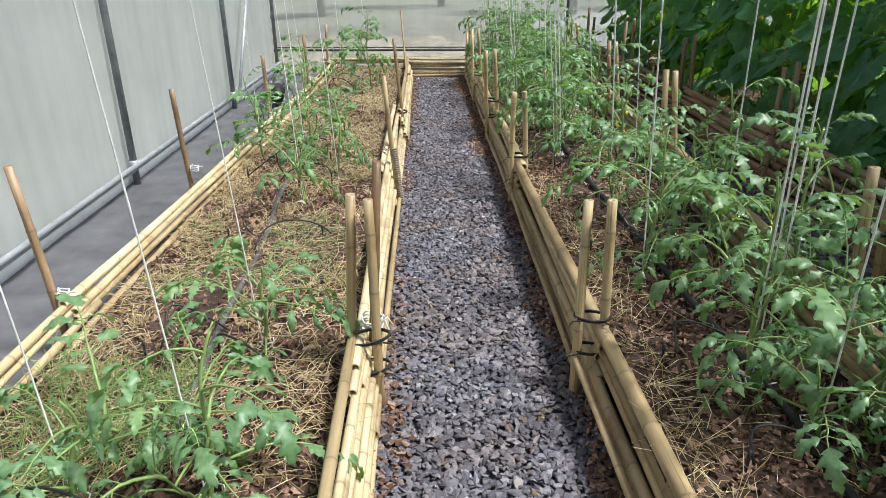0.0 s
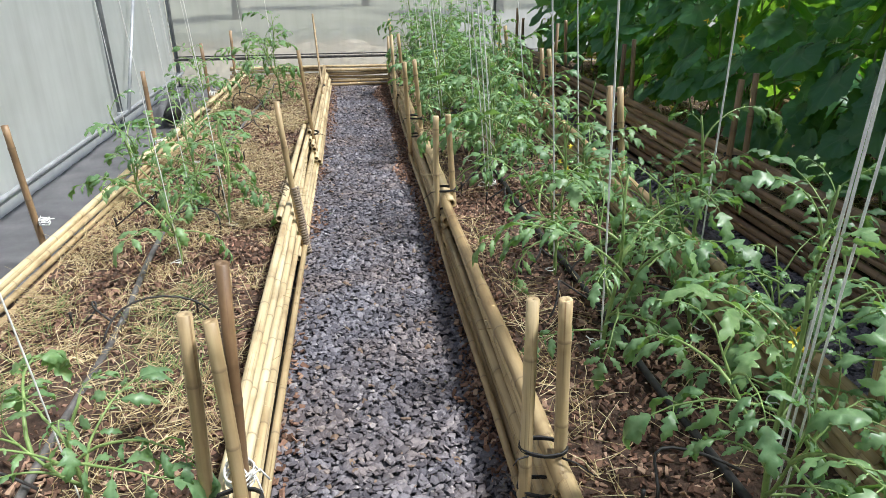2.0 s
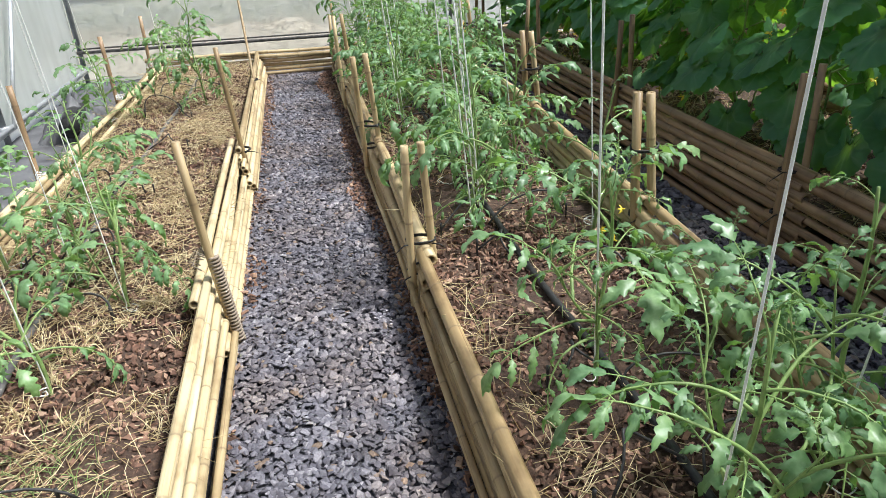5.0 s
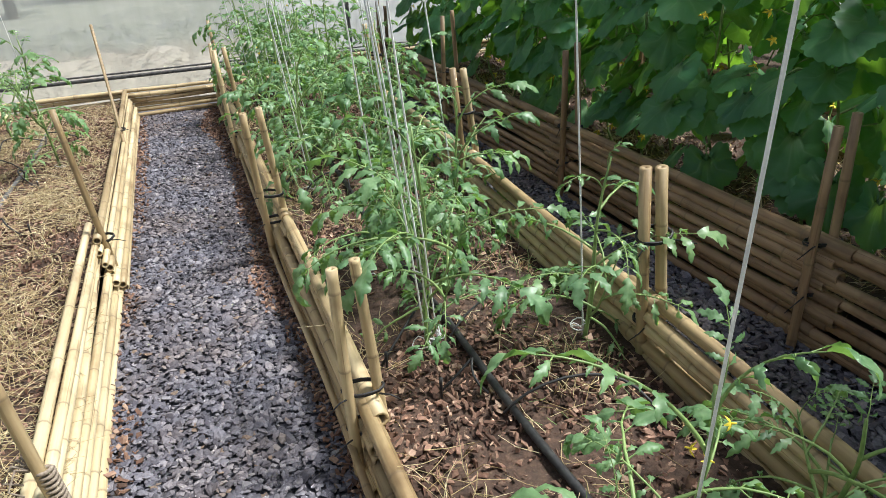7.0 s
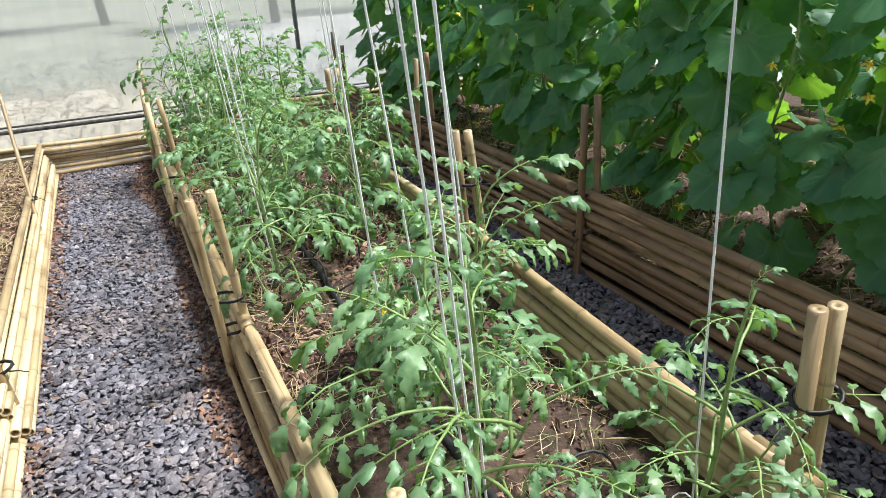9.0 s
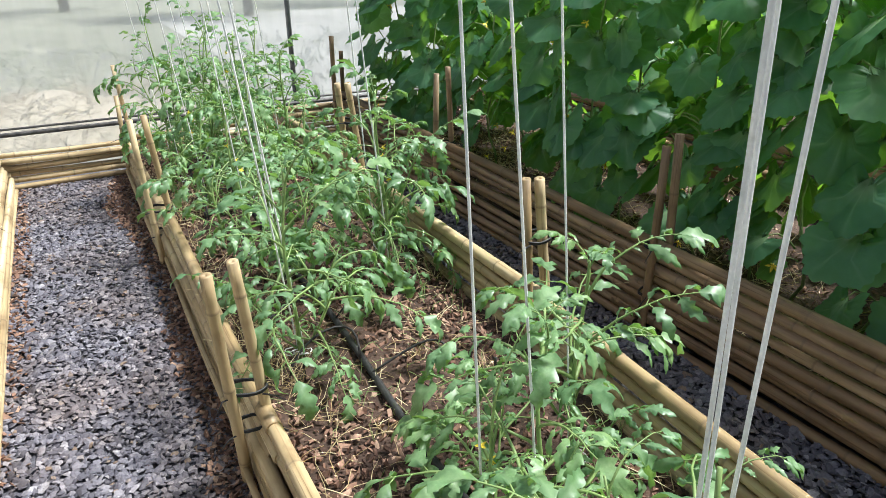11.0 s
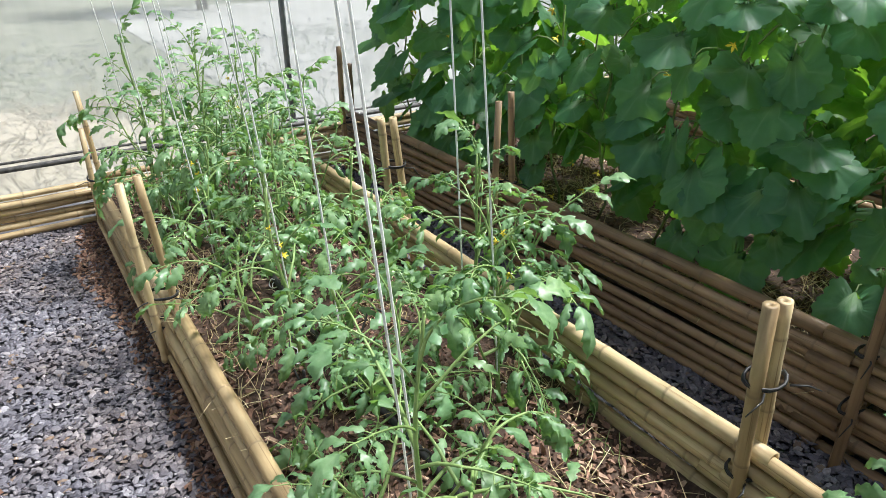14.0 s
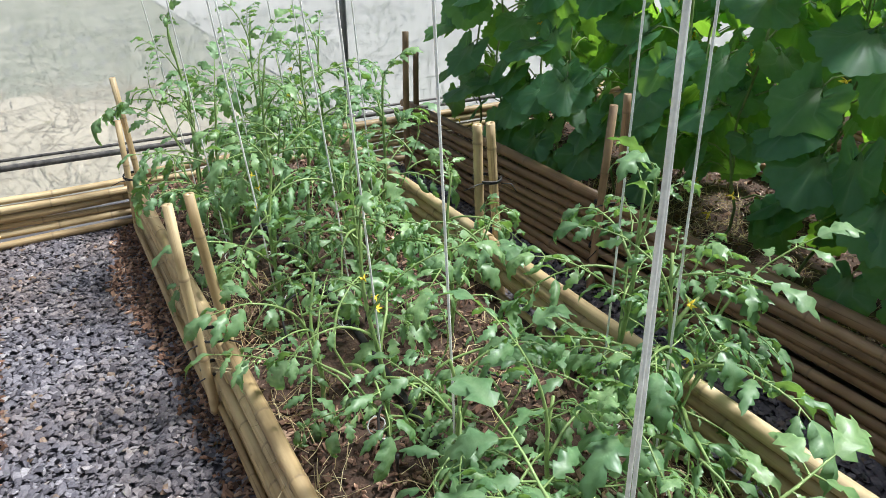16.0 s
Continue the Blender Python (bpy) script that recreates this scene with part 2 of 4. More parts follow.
# ---- mesh helpers ----
class Shape:
    """Collects vertices and faces, with a material slot a face and a tone (joint, bore shade, vein) a vertex."""

    def __init__(self):
        self.v, self.f, self.m, self.j = [], [], [], []

    def add(self, verts, faces, slot=0, joint=None):
        o = len(self.v)
        self.v += [tuple(p) for p in verts]
        self.f += [tuple(i + o for i in f) for f in faces]
        self.m += [slot] * len(faces)
        self.j += list(joint) if joint is not None else [0.0] * len(verts)
        return self

    def tube(self, pts, radii, sides=6, slot=0, joint=None, caps=True):
        pts = [Vector(p) for p in pts]
        if not hasattr(radii, "__len__"):
            radii = [radii] * len(pts)
        verts, jj, faces = [], [], []
        ref = None
        for i, p in enumerate(pts):
            d = (pts[min(i + 1, len(pts) - 1)] - pts[max(i - 1, 0)])
            d = d.normalized() if d.length > 1e-9 else Vector((0, 0, 1))
            if ref is None:
                ref = d.orthogonal().normalized()
            a = (ref - d * ref.dot(d))
            a = a.normalized() if a.length > 1e-6 else d.orthogonal().normalized()
            ref = a
            b = d.cross(a)
            for k in range(sides):
                w = 2 * math.pi * k / sides
                verts.append(p + (a * math.cos(w) + b * math.sin(w)) * radii[i])
                jj.append(joint[i] if joint else 0.0)
        for i in range(len(pts) - 1):
            for k in range(sides):
                k2 = (k + 1) % sides
                faces.append((i * sides + k, i * sides + k2, (i + 1) * sides + k2, (i + 1) * sides + k))
        if caps:
            faces.append(tuple(range(sides - 1, -1, -1)))
            faces.append(tuple((len(pts) - 1) * sides + k for k in range(sides)))
        return self.add(verts, faces, slot, jj)

    def mesh(self, name, mats, smooth=True):
        me = bpy.data.meshes.new(name)
        me.from_pydata(self.v, [], self.f)
        for m in (mats if isinstance(mats, (list, tuple)) else [mats]):
            me.materials.append(m)
        me.polygons.foreach_set("material_index", self.m)
        if smooth:
            me.polygons.foreach_set("use_smooth", [True] * len(self.f))
        if any(self.j):
            at = me.attributes.new("joint", "FLOAT", "POINT")
            at.data.foreach_set("value", self.j)
        me.update()
        return me


def part(name, me, parent=None, m=None, label=""):
    ob = new(name, me)
    if parent is not None:
        ob.parent = parent
    if m is not None:
        ob.matrix_basis = m
    return tagged(ob, label) if label else ob


def along(p, q, spin=0.0):
    """The pose that lays a local +Y length from p to q."""
    d = (Vector(q) - Vector(p)).normalized()
    return Matrix.Translation(p) @ d.to_track_quat("Y", "Z").to_matrix().to_4x4() @ Matrix.Rotation(spin, 4, "Y")


def empty(name, at, label, category, group="", kind=""):
    ob = new(name)
    ob.location = at
    return tagged(ob, label, category, group, kind)


# ---- bamboo ----
_poles = {}


def pole_mesh(length, r, mat, variant, bow=0.012, sides=10, bore=0.66):
    """A hollow cane along +Y with swollen joints, a slight bow and taper."""
    key = (round(length, 1) if length > 1.4 else round(length, 2), round(r, 3), mat.name, variant, sides, bow > 0, bore)
    if key in _poles:
        return _poles[key]
    g = random.Random(str(key))
    L = key[0]
    ys, rs, jj = [0.0], [1.0], [0.0]
    y = g.uniform(0.08, 0.26)
    while y < L - 0.04:
        for dy, k, s in ((-0.030, 0.985, 0.0), (-0.006, 1.02, 0.1), (-0.002, 1.065, 0.75), (0.002, 1.055, 0.6), (0.007, 1.0, 0.15), (0.035, 0.975, 0.0)):
            ys.append(y + dy)
            rs.append(k)
            jj.append(s)
        y += g.uniform(0.20, 0.36)
    ys.append(L)
    rs.append(1.0)
    jj.append(0.0)
    ph, ph2 = g.uniform(0, 6.28), g.uniform(0, 6.28)
    taper = g.uniform(0.86, 0.97)
    pts, radii = [], []
    for y_, k in zip(ys, rs):
        f = y_ / max(L, 0.01)
        pts.append((bow * math.sin(f * 3.1 + ph) - bow * math.sin(ph), y_, bow * 0.6 * (math.sin(f * 4.3 + ph2) - math.sin(ph2))))
        radii.append(r * k * (1 - (1 - taper) * f))
    p0, p1 = Vector(pts[0]), Vector(pts[-1])
    path = [p0 + Vector((0, 0.03, 0)), p0 + Vector((0, 0.0005, 0))] + pts + [p1 - Vector((0, 0.0005, 0)), p1 - Vector((0, 0.03, 0))]
    rr = [r * bore * 0.93, r * bore] + radii + [radii[-1] * bore, radii[-1] * bore * 0.93]
    s = Shape()
    # walls and hollow ends are one skin
    rings = len(path)
    verts, faces, jv = [], [], []
    # 0.9 at both ends darkens the bore floors: shade put into their colour
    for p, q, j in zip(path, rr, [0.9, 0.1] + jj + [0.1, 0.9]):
        for k in range(sides):
            w = 2 * math.pi * k / sides
            verts.append((p[0] + q * math.cos(w), p[1], p[2] + q * math.sin(w)))
            jv.append(j)
    for i in range(rings - 1):
        for k in range(sides):
            k2 = (k + 1) % sides
            faces.append((i * sides + k, (i + 1) * sides + k, (i + 1) * sides + k2, i * sides + k2))
    faces.append(tuple(range(sides)))
    faces.append(tuple((rings - 1) * sides + k for k in range(sides - 1, -1, -1)))
    s.add(verts, faces, 0, jv)
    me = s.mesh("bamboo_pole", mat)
    _poles[key] = me
    return me


def cane(name, p, q, r, mat, parent, bow=0.012, label="", bore=0.66):
    p, q = Vector(p), Vector(q)
    base = parent.matrix_basis.translation if parent is not None else Vector((0, 0, 0))
    me = pole_mesh((q - p).length, r, mat, rnd.randrange(4), bow, 10, bore)
    return part(name, me, parent, along(p - base, q - base, rnd.uniform(0, 6.28)), label)


def loop_tie(parent, centre, a, b, wide, deep, r=0.0038, turns=2, tails=True):
    """Rubber strip wound round a stake pair: a flattened coil in the plane of a and b, with loose ends."""
    base = parent.matrix_basis.translation
    c, a, b = Vector(centre) - base, Vector(a).normalized(), Vector(b).normalized()
    n = a.cross(b)
    s = Shape()
    steps = 16 * turns
    pts = [c + a * wide * math.cos(i * 2 * math.pi / 16) + b * deep * math.sin(i * 2 * math.pi / 16) + n * (0.014 * (i / steps - 0.5) + rnd.uniform(-0.002, 0.002)) for i in range(steps + 1)]
    s.tube(pts, r, 5)
    if tails:
        for sgn in (-1, 1):
            o = c + a * wide * 0.7 * sgn - b * deep
            s.tube([o, o + a * 0.03 * sgn - b * 0.02 + n * 0.01, o + a * rnd.uniform(0.04, 0.09) * sgn - b * 0.03 - n * rnd.uniform(0.0, 0.04)], [r * 0.8, r * 0.7, r * 0.4], 5)
    return part("rubber_tie", s.mesh("rubber_tie", RUBBER), parent, None, "black rubber strip tie")


def border(y_breaks, xb, xt, h, n, mat, label, group, bulge=None, r0=None, z0=0.0, bow=0.007):
    """Low wall of stacked canes, one thing for each stretch between breaks; xb, xt: its foot and its top."""
    r = r0 or h / n / 2
    made = []
    for a, b in zip(y_breaks[:-1], y_breaks[1:]):
        off = bulge((a + b) / 2) if bulge else 0.0
        e = empty("bamboo_border", (xb + off, (a + b) / 2, 0), label, "garden edging", group)
        for i in range(n):
            f = i / (n - 1)
            z = z0 + r + f * (h - 2 * r)
            oa, ob_ = (bulge(a), bulge(b)) if bulge else (0.0, 0.0)
            x = xb + (xt - xb) * f
            jx, jz = rnd.uniform(-0.009, 0.009), rnd.uniform(-0.006, 0.006)
            ya, yb = a - rnd.uniform(0.03, 0.16), b + rnd.uniform(0.02, 0.14)
            rr = r * rnd.uniform(0.82, 1.10)
            if i == n - 1:
                rr = r * 1.12
            cane("bamboo_pole", (x + oa + jx, ya, z + jz + rnd.uniform(-0.006, 0.006)), (x + ob_ + rnd.uniform(-0.008, 0.008), yb, z + rnd.uniform(-0.006, 0.006)), rr, mat, e, bow)
        made.append(e)
    return made


def stake(x, y, z, lean=(0, 0), r=0.018, mat=None, foot=-0.12, label="cut bamboo stake driven in beside the edging", group="bamboo stakes"):
    e = empty("bamboo_stake", (x, y, 0), label, "stake", group)
    cane("shaft", (x, y, foot), (x + lean[0], y + lean[1], z), r, mat or BAMBOO, e, 0.004, "", rnd.choice((0.2, 0.2, 0.3)))
    return e


def stake_pair(foot1, foot2, top1, top2, ties=(0.30, 0.17), r=0.018, mat=None):
    """Two stakes that hold the edging between them, tied at the heights given."""
    (x1, y1), (x2, y2) = foot1, foot2
    e = stake(x1, y1, top1[2], (top1[0] - x1, top1[1] - y1), r, mat)
    stake(x2, y2, top2[2], (top2[0] - x2, top2[1] - y2), r, mat)
    gap = abs(y2 - y1)
    for z in ties:
        f = (z + 0.12) / (top1[2] + 0.12)
        loop_tie(e, ((x1 + x2) / 2 + ((top1[0] - x1) + (top2[0] - x2)) / 2 * f, (y1 + y2) / 2 + ((top1[1] - y1) + (top2[1] - y2)) / 2 * f, z + 0.01), (1, -0.2, rnd.uniform(-0.1, 0.15)), (0.1, 1, rnd.uniform(0.1, 0.5)), abs((x2 - x1) * (1 - f) + (top2[0] - top1[0]) * f) / 2 + r * 0.95, r + 0.003 + gap / 2)
    return e


# ---- setting ----
X_LEFT, X_RIGHT, Y_FRONT, Y_BACK, EAVES, RIDGE = -2.22, 5.9, -3.0, 9.98, 2.5, 3.9
SOIL_LEFT, SOIL_Z, SOIL_CUCUMBER, WALK_2 = 0.15, 0.21, 0.22, 0.045


def soil_at(x):
    """Height of the bed that lies at x."""
    return SOIL_LEFT if x < 0 else SOIL_Z if x < 1.7 else SOIL_CUCUMBER


def edge_bend(y):
    """How the edging between the middle bed and the second walk strays from a straight line."""
    return 0.06 * (y - 5.9) if y < 5.9 else 0.022 * (y - 5.9)


EDGE_2 = 1.40


def sheet(name, x0, x1, y0, y1, z, step, rough, mat, label, seed=0.0, kind="structure", bend=None):
    """A rumpled sheet of ground."""
    nx, ny = max(2, int((x1 - x0) / step)), max(2, int((y1 - y0) / step))
    s = Shape()
    verts = []
    for j in range(ny + 1):
        for i in range(nx + 1):
            x, y = x0 + (x1 - x0) * i / nx, y0 + (y1 - y0) * j / ny
            n = noise.noise((x * 2.1 + seed, y * 2.1, 0.3)) + 0.5 * noise.noise((x * 7 + seed, y * 7, 1.7)) + 0.3 * noise.noise((x * 19, y * 19 + seed, 4.1))
            verts.append((x + (bend(y) * i / nx if bend else 0.0), y, z + rough * n))
    s.add(verts, [(j * (nx + 1) + i, j * (nx + 1) + i + 1, (j + 1) * (nx + 1) + i + 1, (j + 1) * (nx + 1) + i) for j in range(ny) for i in range(nx)])
    ob = part(name, s.mesh(name, mat))
    return tagged(ob, label, "ground", kind=kind)


s = Shape()
s.add([(-600, -600, -0.06), (600, -600, -0.06), (600, 600, -0.06), (-600, 600, -0.06)], [(0, 1, 2, 3)])
tagged(part("ground", s.mesh("ground", GRASS_GROUND)), "pale dry meadow around the greenhouse", "ground", kind="structure")
sheet("floor_path_main", -0.44, 0.46, Y_FRONT, 9.7, -0.008, 0.06, 0.004, GRIT, "dark grit under the gravel walk")
sheet("floor_path_second", 0.9, 2.1, Y_FRONT, 9.7, WALK_2 - 0.012, 0.08, 0.004, GRIT, "dark grit under the second gravel walk", 3.0)
sheet("floor_path_third", 3.42, 4.2, Y_FRONT, 9.7, -0.008, 0.1, 0.004, GRIT, "dark grit under the third gravel walk", 5.0)
sheet("floor_bed_left", -1.52, -0.40, Y_FRONT, 9.62, SOIL_LEFT, 0.035, 0.024, SOIL, "brown soil of the tomato bed by the film wall", 1.0)
sheet("floor_bed_centre", 0.42, EDGE_2, Y_FRONT, 9.62, SOIL_Z, 0.035, 0.024, SOIL, "dark soil of the middle tomato bed", 2.0, bend=edge_bend)
sheet("floor_bed_cucumber", 2.05, 3.42, Y_FRONT, 9.62, SOIL_CUCUMBER, 0.05, 0.018, SOIL, "dark soil of the cucumber bed", 6.0)
sheet("floor_bed_far", 4.2, X_RIGHT, Y_FRONT, 9.62, SOIL_CUCUMBER, 0.1, 0.018, SOIL, "dark soil of the far bed", 8.0)
sheet("floor_cloth", X_LEFT - 0.15, -1.50, Y_FRONT, Y_BACK, 0.0, 0.06, 0.022, SHEET, "grey rumpled ground cloth along the film wall", 9.0)
sheet("floor_strip_back", -1.5, X_RIGHT, 9.62, Y_BACK + 0.1, 0.0, 0.08, 0.012, SHEET, "grey strip of ground along the end wall", 4.0)


def film(name, corners, mat, label):
    """A thin sheet of film with two faces, slightly slack between its frames."""
    a, b, c, d = [Vector(p) for p in corners]
    n = (b - a).cross(d - a).normalized()
    s = Shape()
    cols, rows_ = 40, 14
    verts = []
    for j in range(rows_ + 1):
        for i in range(cols + 1):
            u, v = i / cols, j / rows_
            p = a.lerp(b, u).lerp(d.lerp(c, u), v)
            verts.append(p + n * 0.012 * (noise.noise((p.x * 1.3, p.y * 1.3, p.z * 0.8)) + 0.4 * noise.noise((p.x * 5, p.y * 5, p.z * 0.7))))
    s.add(verts, [(j * (cols + 1) + i, j * (cols + 1) + i + 1, (j + 1) * (cols + 1) + i + 1, (j + 1) * (cols + 1) + i) for j in range(rows_) for i in range(cols)])
    ob = part(name, s.mesh(name, mat))
    ob.visible_shadow = False
    return tagged(ob, label, "wall", kind="structure")


XM = (X_LEFT + X_RIGHT) / 2
film("wall_west", [(X_LEFT - 0.03, Y_FRONT, 0.0), (X_LEFT - 0.03, Y_BACK, 0.0), (X_LEFT - 0.03, Y_BACK, EAVES), (X_LEFT - 0.03, Y_FRONT, EAVES)], FILM_SIDE, "milky translucent greenhouse film on the long wall")
film("wall_east", [(X_RIGHT, Y_FRONT, 0.0), (X_RIGHT, Y_BACK, 0.0), (X_RIGHT, Y_BACK, EAVES), (X_RIGHT, Y_FRONT, EAVES)], FILM_SIDE, "milky translucent greenhouse film on the far long wall")
for name, y, mat in (("wall_north", Y_BACK + 0.02, FILM_END), ("wall_south", Y_FRONT, FILM_SIDE)):
    s = Shape()
    nx, nz = 60, 16
    verts = []
    for j in range(nz + 1):
        for i in range(nx + 1):
            x = X_LEFT + (X_RIGHT - X_LEFT) * i / nx
            top = EAVES + (RIDGE - EAVES) * (1 - abs(x - XM) / (X_RIGHT - XM))
            z = top * j / nz
            verts.append((x, y + 0.014 * noise.noise((x * 1.7, z * 0.9, 2.0)) + 0.006 * noise.noise((x * 6, z, 5.0)), z))
    s.add(verts, [(j * (nx + 1) + i, j * (nx + 1) + i + 1, (j + 1) * (nx + 1) + i + 1, (j + 1) * (nx + 1) + i) for j in range(nz) for i in range(nx)])
    ob = tagged(part(name, s.mesh(name, mat)), "cloudy greenhouse film end wall with the meadow behind it", "wall", kind="structure")
    ob.visible_shadow = False
for name, x0 in (("ceiling_west", X_LEFT - 0.03), ("ceiling_east", X_RIGHT)):
    film(name, [(x0, Y_FRONT, EAVES), (x0, Y_BACK, EAVES), (XM, Y_BACK, RIDGE), (XM, Y_FRONT, RIDGE)], FILM_ROOF, "milky greenhouse film roof")


def steel_tube(name, p, q, r, mat, label, joint_at=None):
    base = Vector(p)
    e = empty(name, p, label, "greenhouse frame", "greenhouse frame", "")
    s = Shape()
    s.tube([Vector((0, 0, 0)), (Vector(q) - base) * 0.5, Vector(q) - base], r, 12)
    part("tube", s.mesh("tube", mat), e)
    if joint_at is not None:
        d = (Vector(q) - base).normalized()
        s = Shape()
        c = Vector(joint_at) - base
        s.tube([c - d * 0.03, c - d * 0.028, c + d * 0.028, c + d * 0.03], [r * 1.1, r * 1.45, r * 1.45, r * 1.1], 12)
        s.tube([c + Vector((r * 1.2, -0.02, 0.01)), c + Vector((r * 2.2, -0.02, 0.01))], 0.008, 6)
        part("clamp", s.mesh("clamp", STEEL), e, None, "bright bolted pipe clamp")
    return e


RAIL_Z = 0.15
XW = X_LEFT + 0.03
for y in (-0.4, 2.3, 4.92, 7.58, 9.93):
    steel_tube("wall_post", (XW - 0.01, y, -0.06), (XW - 0.015, y - 0.03, EAVES), 0.024, FRAME_DARK, "dark grey steel tube post of the greenhouse wall", (XW - 0.01, y, RAIL_Z))
steel_tube("base_rail", (XW + 0.035, Y_FRONT, RAIL_Z), (XW + 0.035, Y_BACK - 0.04, RAIL_Z + 0.02), 0.017, STEEL, "bright galvanised base rail along the film wall")
steel_tube("film_rail", (XW + 0.012, Y_FRONT, RAIL_Z - 0.04), (XW + 0.012, Y_BACK - 0.04, RAIL_Z - 0.02), 0.010, STEEL, "thin galvanised film fixing rail")
steel_tube("diagonal_brace", (XW + 0.045, 7.62, RAIL_Z), (XW + 0.045, 8.5, 1.25), 0.016, STEEL, "bright galvanised diagonal wall brace")
for x in (1.78, 4.3):
    steel_tube("end_wall_post", (x, Y_BACK - 0.05, -0.06), (x, Y_BACK - 0.05, 3.2), 0.020, FRAME_DARK, "dark grey steel tube post at the end wall")
steel_tube("end_rail", (X_LEFT, Y_BACK - 0.10, 0.335), (X_RIGHT, Y_BACK - 0.10, 0.335), 0.016, PIPE_GREY, "dark painted pipe rail low along the end wall")
steel_tube("end_film_rail", (X_LEFT, Y_BACK - 0.06, 0.365), (X_RIGHT, Y_BACK - 0.06, 0.365), 0.008, PIPE_GREY, "thin black pipe lying along the end rail")
steel_tube("string_wire", (0.95, Y_FRONT, 2.35), (0.95, Y_BACK, 2.35), 0.003, STEEL, "steel wire overhead that carries the strings")
steel_tube("string_wire", (1.2, Y_FRONT, 2.35), (1.2, Y_BACK, 2.35), 0.003, STEEL, "steel wire overhead that carries the strings")
steel_tube("string_wire", (-0.95, Y_FRONT, 2.35), (-0.95, Y_BACK, 2.35), 0.003, STEEL, "steel wire overhead that carries the strings")

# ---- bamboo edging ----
border([-2.9, -0.2, 2.28], -0.355, -0.425, 0.27, 8, BAMBOO_SUNLIT, "pale sunlit split bamboo canes stacked as edging on the gravel walk", "bamboo edging")
border([2.22, 4.38], -0.35, -0.425, 0.27, 8, BAMBOO_SUNLIT, "pale sunlit bamboo canes stacked as edging with open cut ends", "bamboo edging")
border([4.38, 6.28], -0.36, -0.445, 0.28, 8, BAMBOO_SUNLIT, "pale sunlit bamboo canes stacked as edging with open cut ends", "bamboo edging")
border([6.12, 9.5], -0.33, -0.40, 0.28, 8, BAMBOO_SUNLIT, "pale sunlit bamboo canes stacked as edging with open cut ends", "bamboo edging")
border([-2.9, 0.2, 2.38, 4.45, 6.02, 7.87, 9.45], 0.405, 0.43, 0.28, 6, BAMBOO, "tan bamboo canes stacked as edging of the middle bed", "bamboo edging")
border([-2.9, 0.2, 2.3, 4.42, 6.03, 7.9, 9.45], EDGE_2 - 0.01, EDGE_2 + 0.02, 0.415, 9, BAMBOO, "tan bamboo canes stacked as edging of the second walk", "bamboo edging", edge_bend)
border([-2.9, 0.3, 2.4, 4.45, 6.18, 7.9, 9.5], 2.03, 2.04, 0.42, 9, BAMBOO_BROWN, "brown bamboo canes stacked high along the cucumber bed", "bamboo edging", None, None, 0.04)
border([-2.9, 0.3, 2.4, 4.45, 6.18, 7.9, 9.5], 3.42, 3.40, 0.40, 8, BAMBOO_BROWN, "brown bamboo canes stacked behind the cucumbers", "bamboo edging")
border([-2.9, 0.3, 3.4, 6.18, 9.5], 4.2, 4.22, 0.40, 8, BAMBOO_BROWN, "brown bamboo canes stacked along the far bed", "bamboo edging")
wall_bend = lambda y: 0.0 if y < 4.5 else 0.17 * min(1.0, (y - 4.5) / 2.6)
border([-2.9, 0.3, 2.75], -1.43, -1.55, 0.27, 8, BAMBOO_SUNLIT, "pale sunlit bamboo canes stacked as edging by the film wall", "bamboo edging", wall_bend, None, 0.0, 0.016)
border([2.7, 5.8], -1.41, -1.545, 0.27, 8, BAMBOO_SUNLIT, "pale sunlit bamboo canes stacked as edging by the film wall", "bamboo edging", wall_bend, None, 0.0, 0.016)
border([5.7, 9.5], -1.40, -1.53, 0.27, 8, BAMBOO_SUNLIT, "pale sunlit bamboo canes stacked as edging by the film wall", "bamboo edging", wall_bend, None, 0.0, 0.016)

# loose canes that have slipped out at the foot of the edging
for y0, y1, z0, z1, out in ((0.3, 2.4, 0.03, 0.12, 0.02), (2.5, 4.5, 0.01, 0.13, 0.012), (4.6, 6.1, 0.01, 0.08, 0.012), (6.2, 7.9, 0.08, 0.02, 0.012), (7.9, 9.4, 0.01, 0.07, 0.012)):
    e = empty("loose_cane", (0.37, (y0 + y1) / 2, 0), "thin tan bamboo cane slipped loose at the edging's foot", "bamboo cane", "loose canes")
    cane("shaft", (0.375, y0, z0 + 0.012), (0.375 - out, y1, z1 + 0.012), 0.013, BAMBOO, e, 0.012)


def end_border(x0, x1, y, h, n, mat, label):
    e = empty("bamboo_border", ((x0 + x1) / 2, y, 0), label, "garden edging", "bamboo edging")
    r = h / n / 2
    for i in range(n):
        z = r + i * (h - 2 * r) / (n - 1)
        out = -0.035 if i == 0 else rnd.uniform(-0.012, 0.012)
        cane("bamboo_pole", (x0 - rnd.uniform(0, 0.05), y + out, z + rnd.uniform(-0.004, 0.004)), (x1 + rnd.uniform(0, 0.06), y + out + rnd.uniform(-0.01, 0.01), z + rnd.uniform(-0.004, 0.004)), r * rnd.uniform(0.8, 1.12), mat, e, 0.006)


end_border(-1.5, -0.4, 9.66, 0.26, 6, BAMBOO_SUNLIT, "bamboo canes stacked across the end of the bed")
end_border(-0.42, 0.42, 9.66, 0.27, 6, BAMBOO, "bamboo canes stacked across the end of the walk")
end_border(0.42, 1.5, 9.70, 0.28, 6, BAMBOO, "bamboo canes stacked across the end of the middle bed")
end_border(1.5, 3.4, 9.70, 0.36, 7, BAMBOO, "bamboo canes stacked across the end of the cucumber bed")
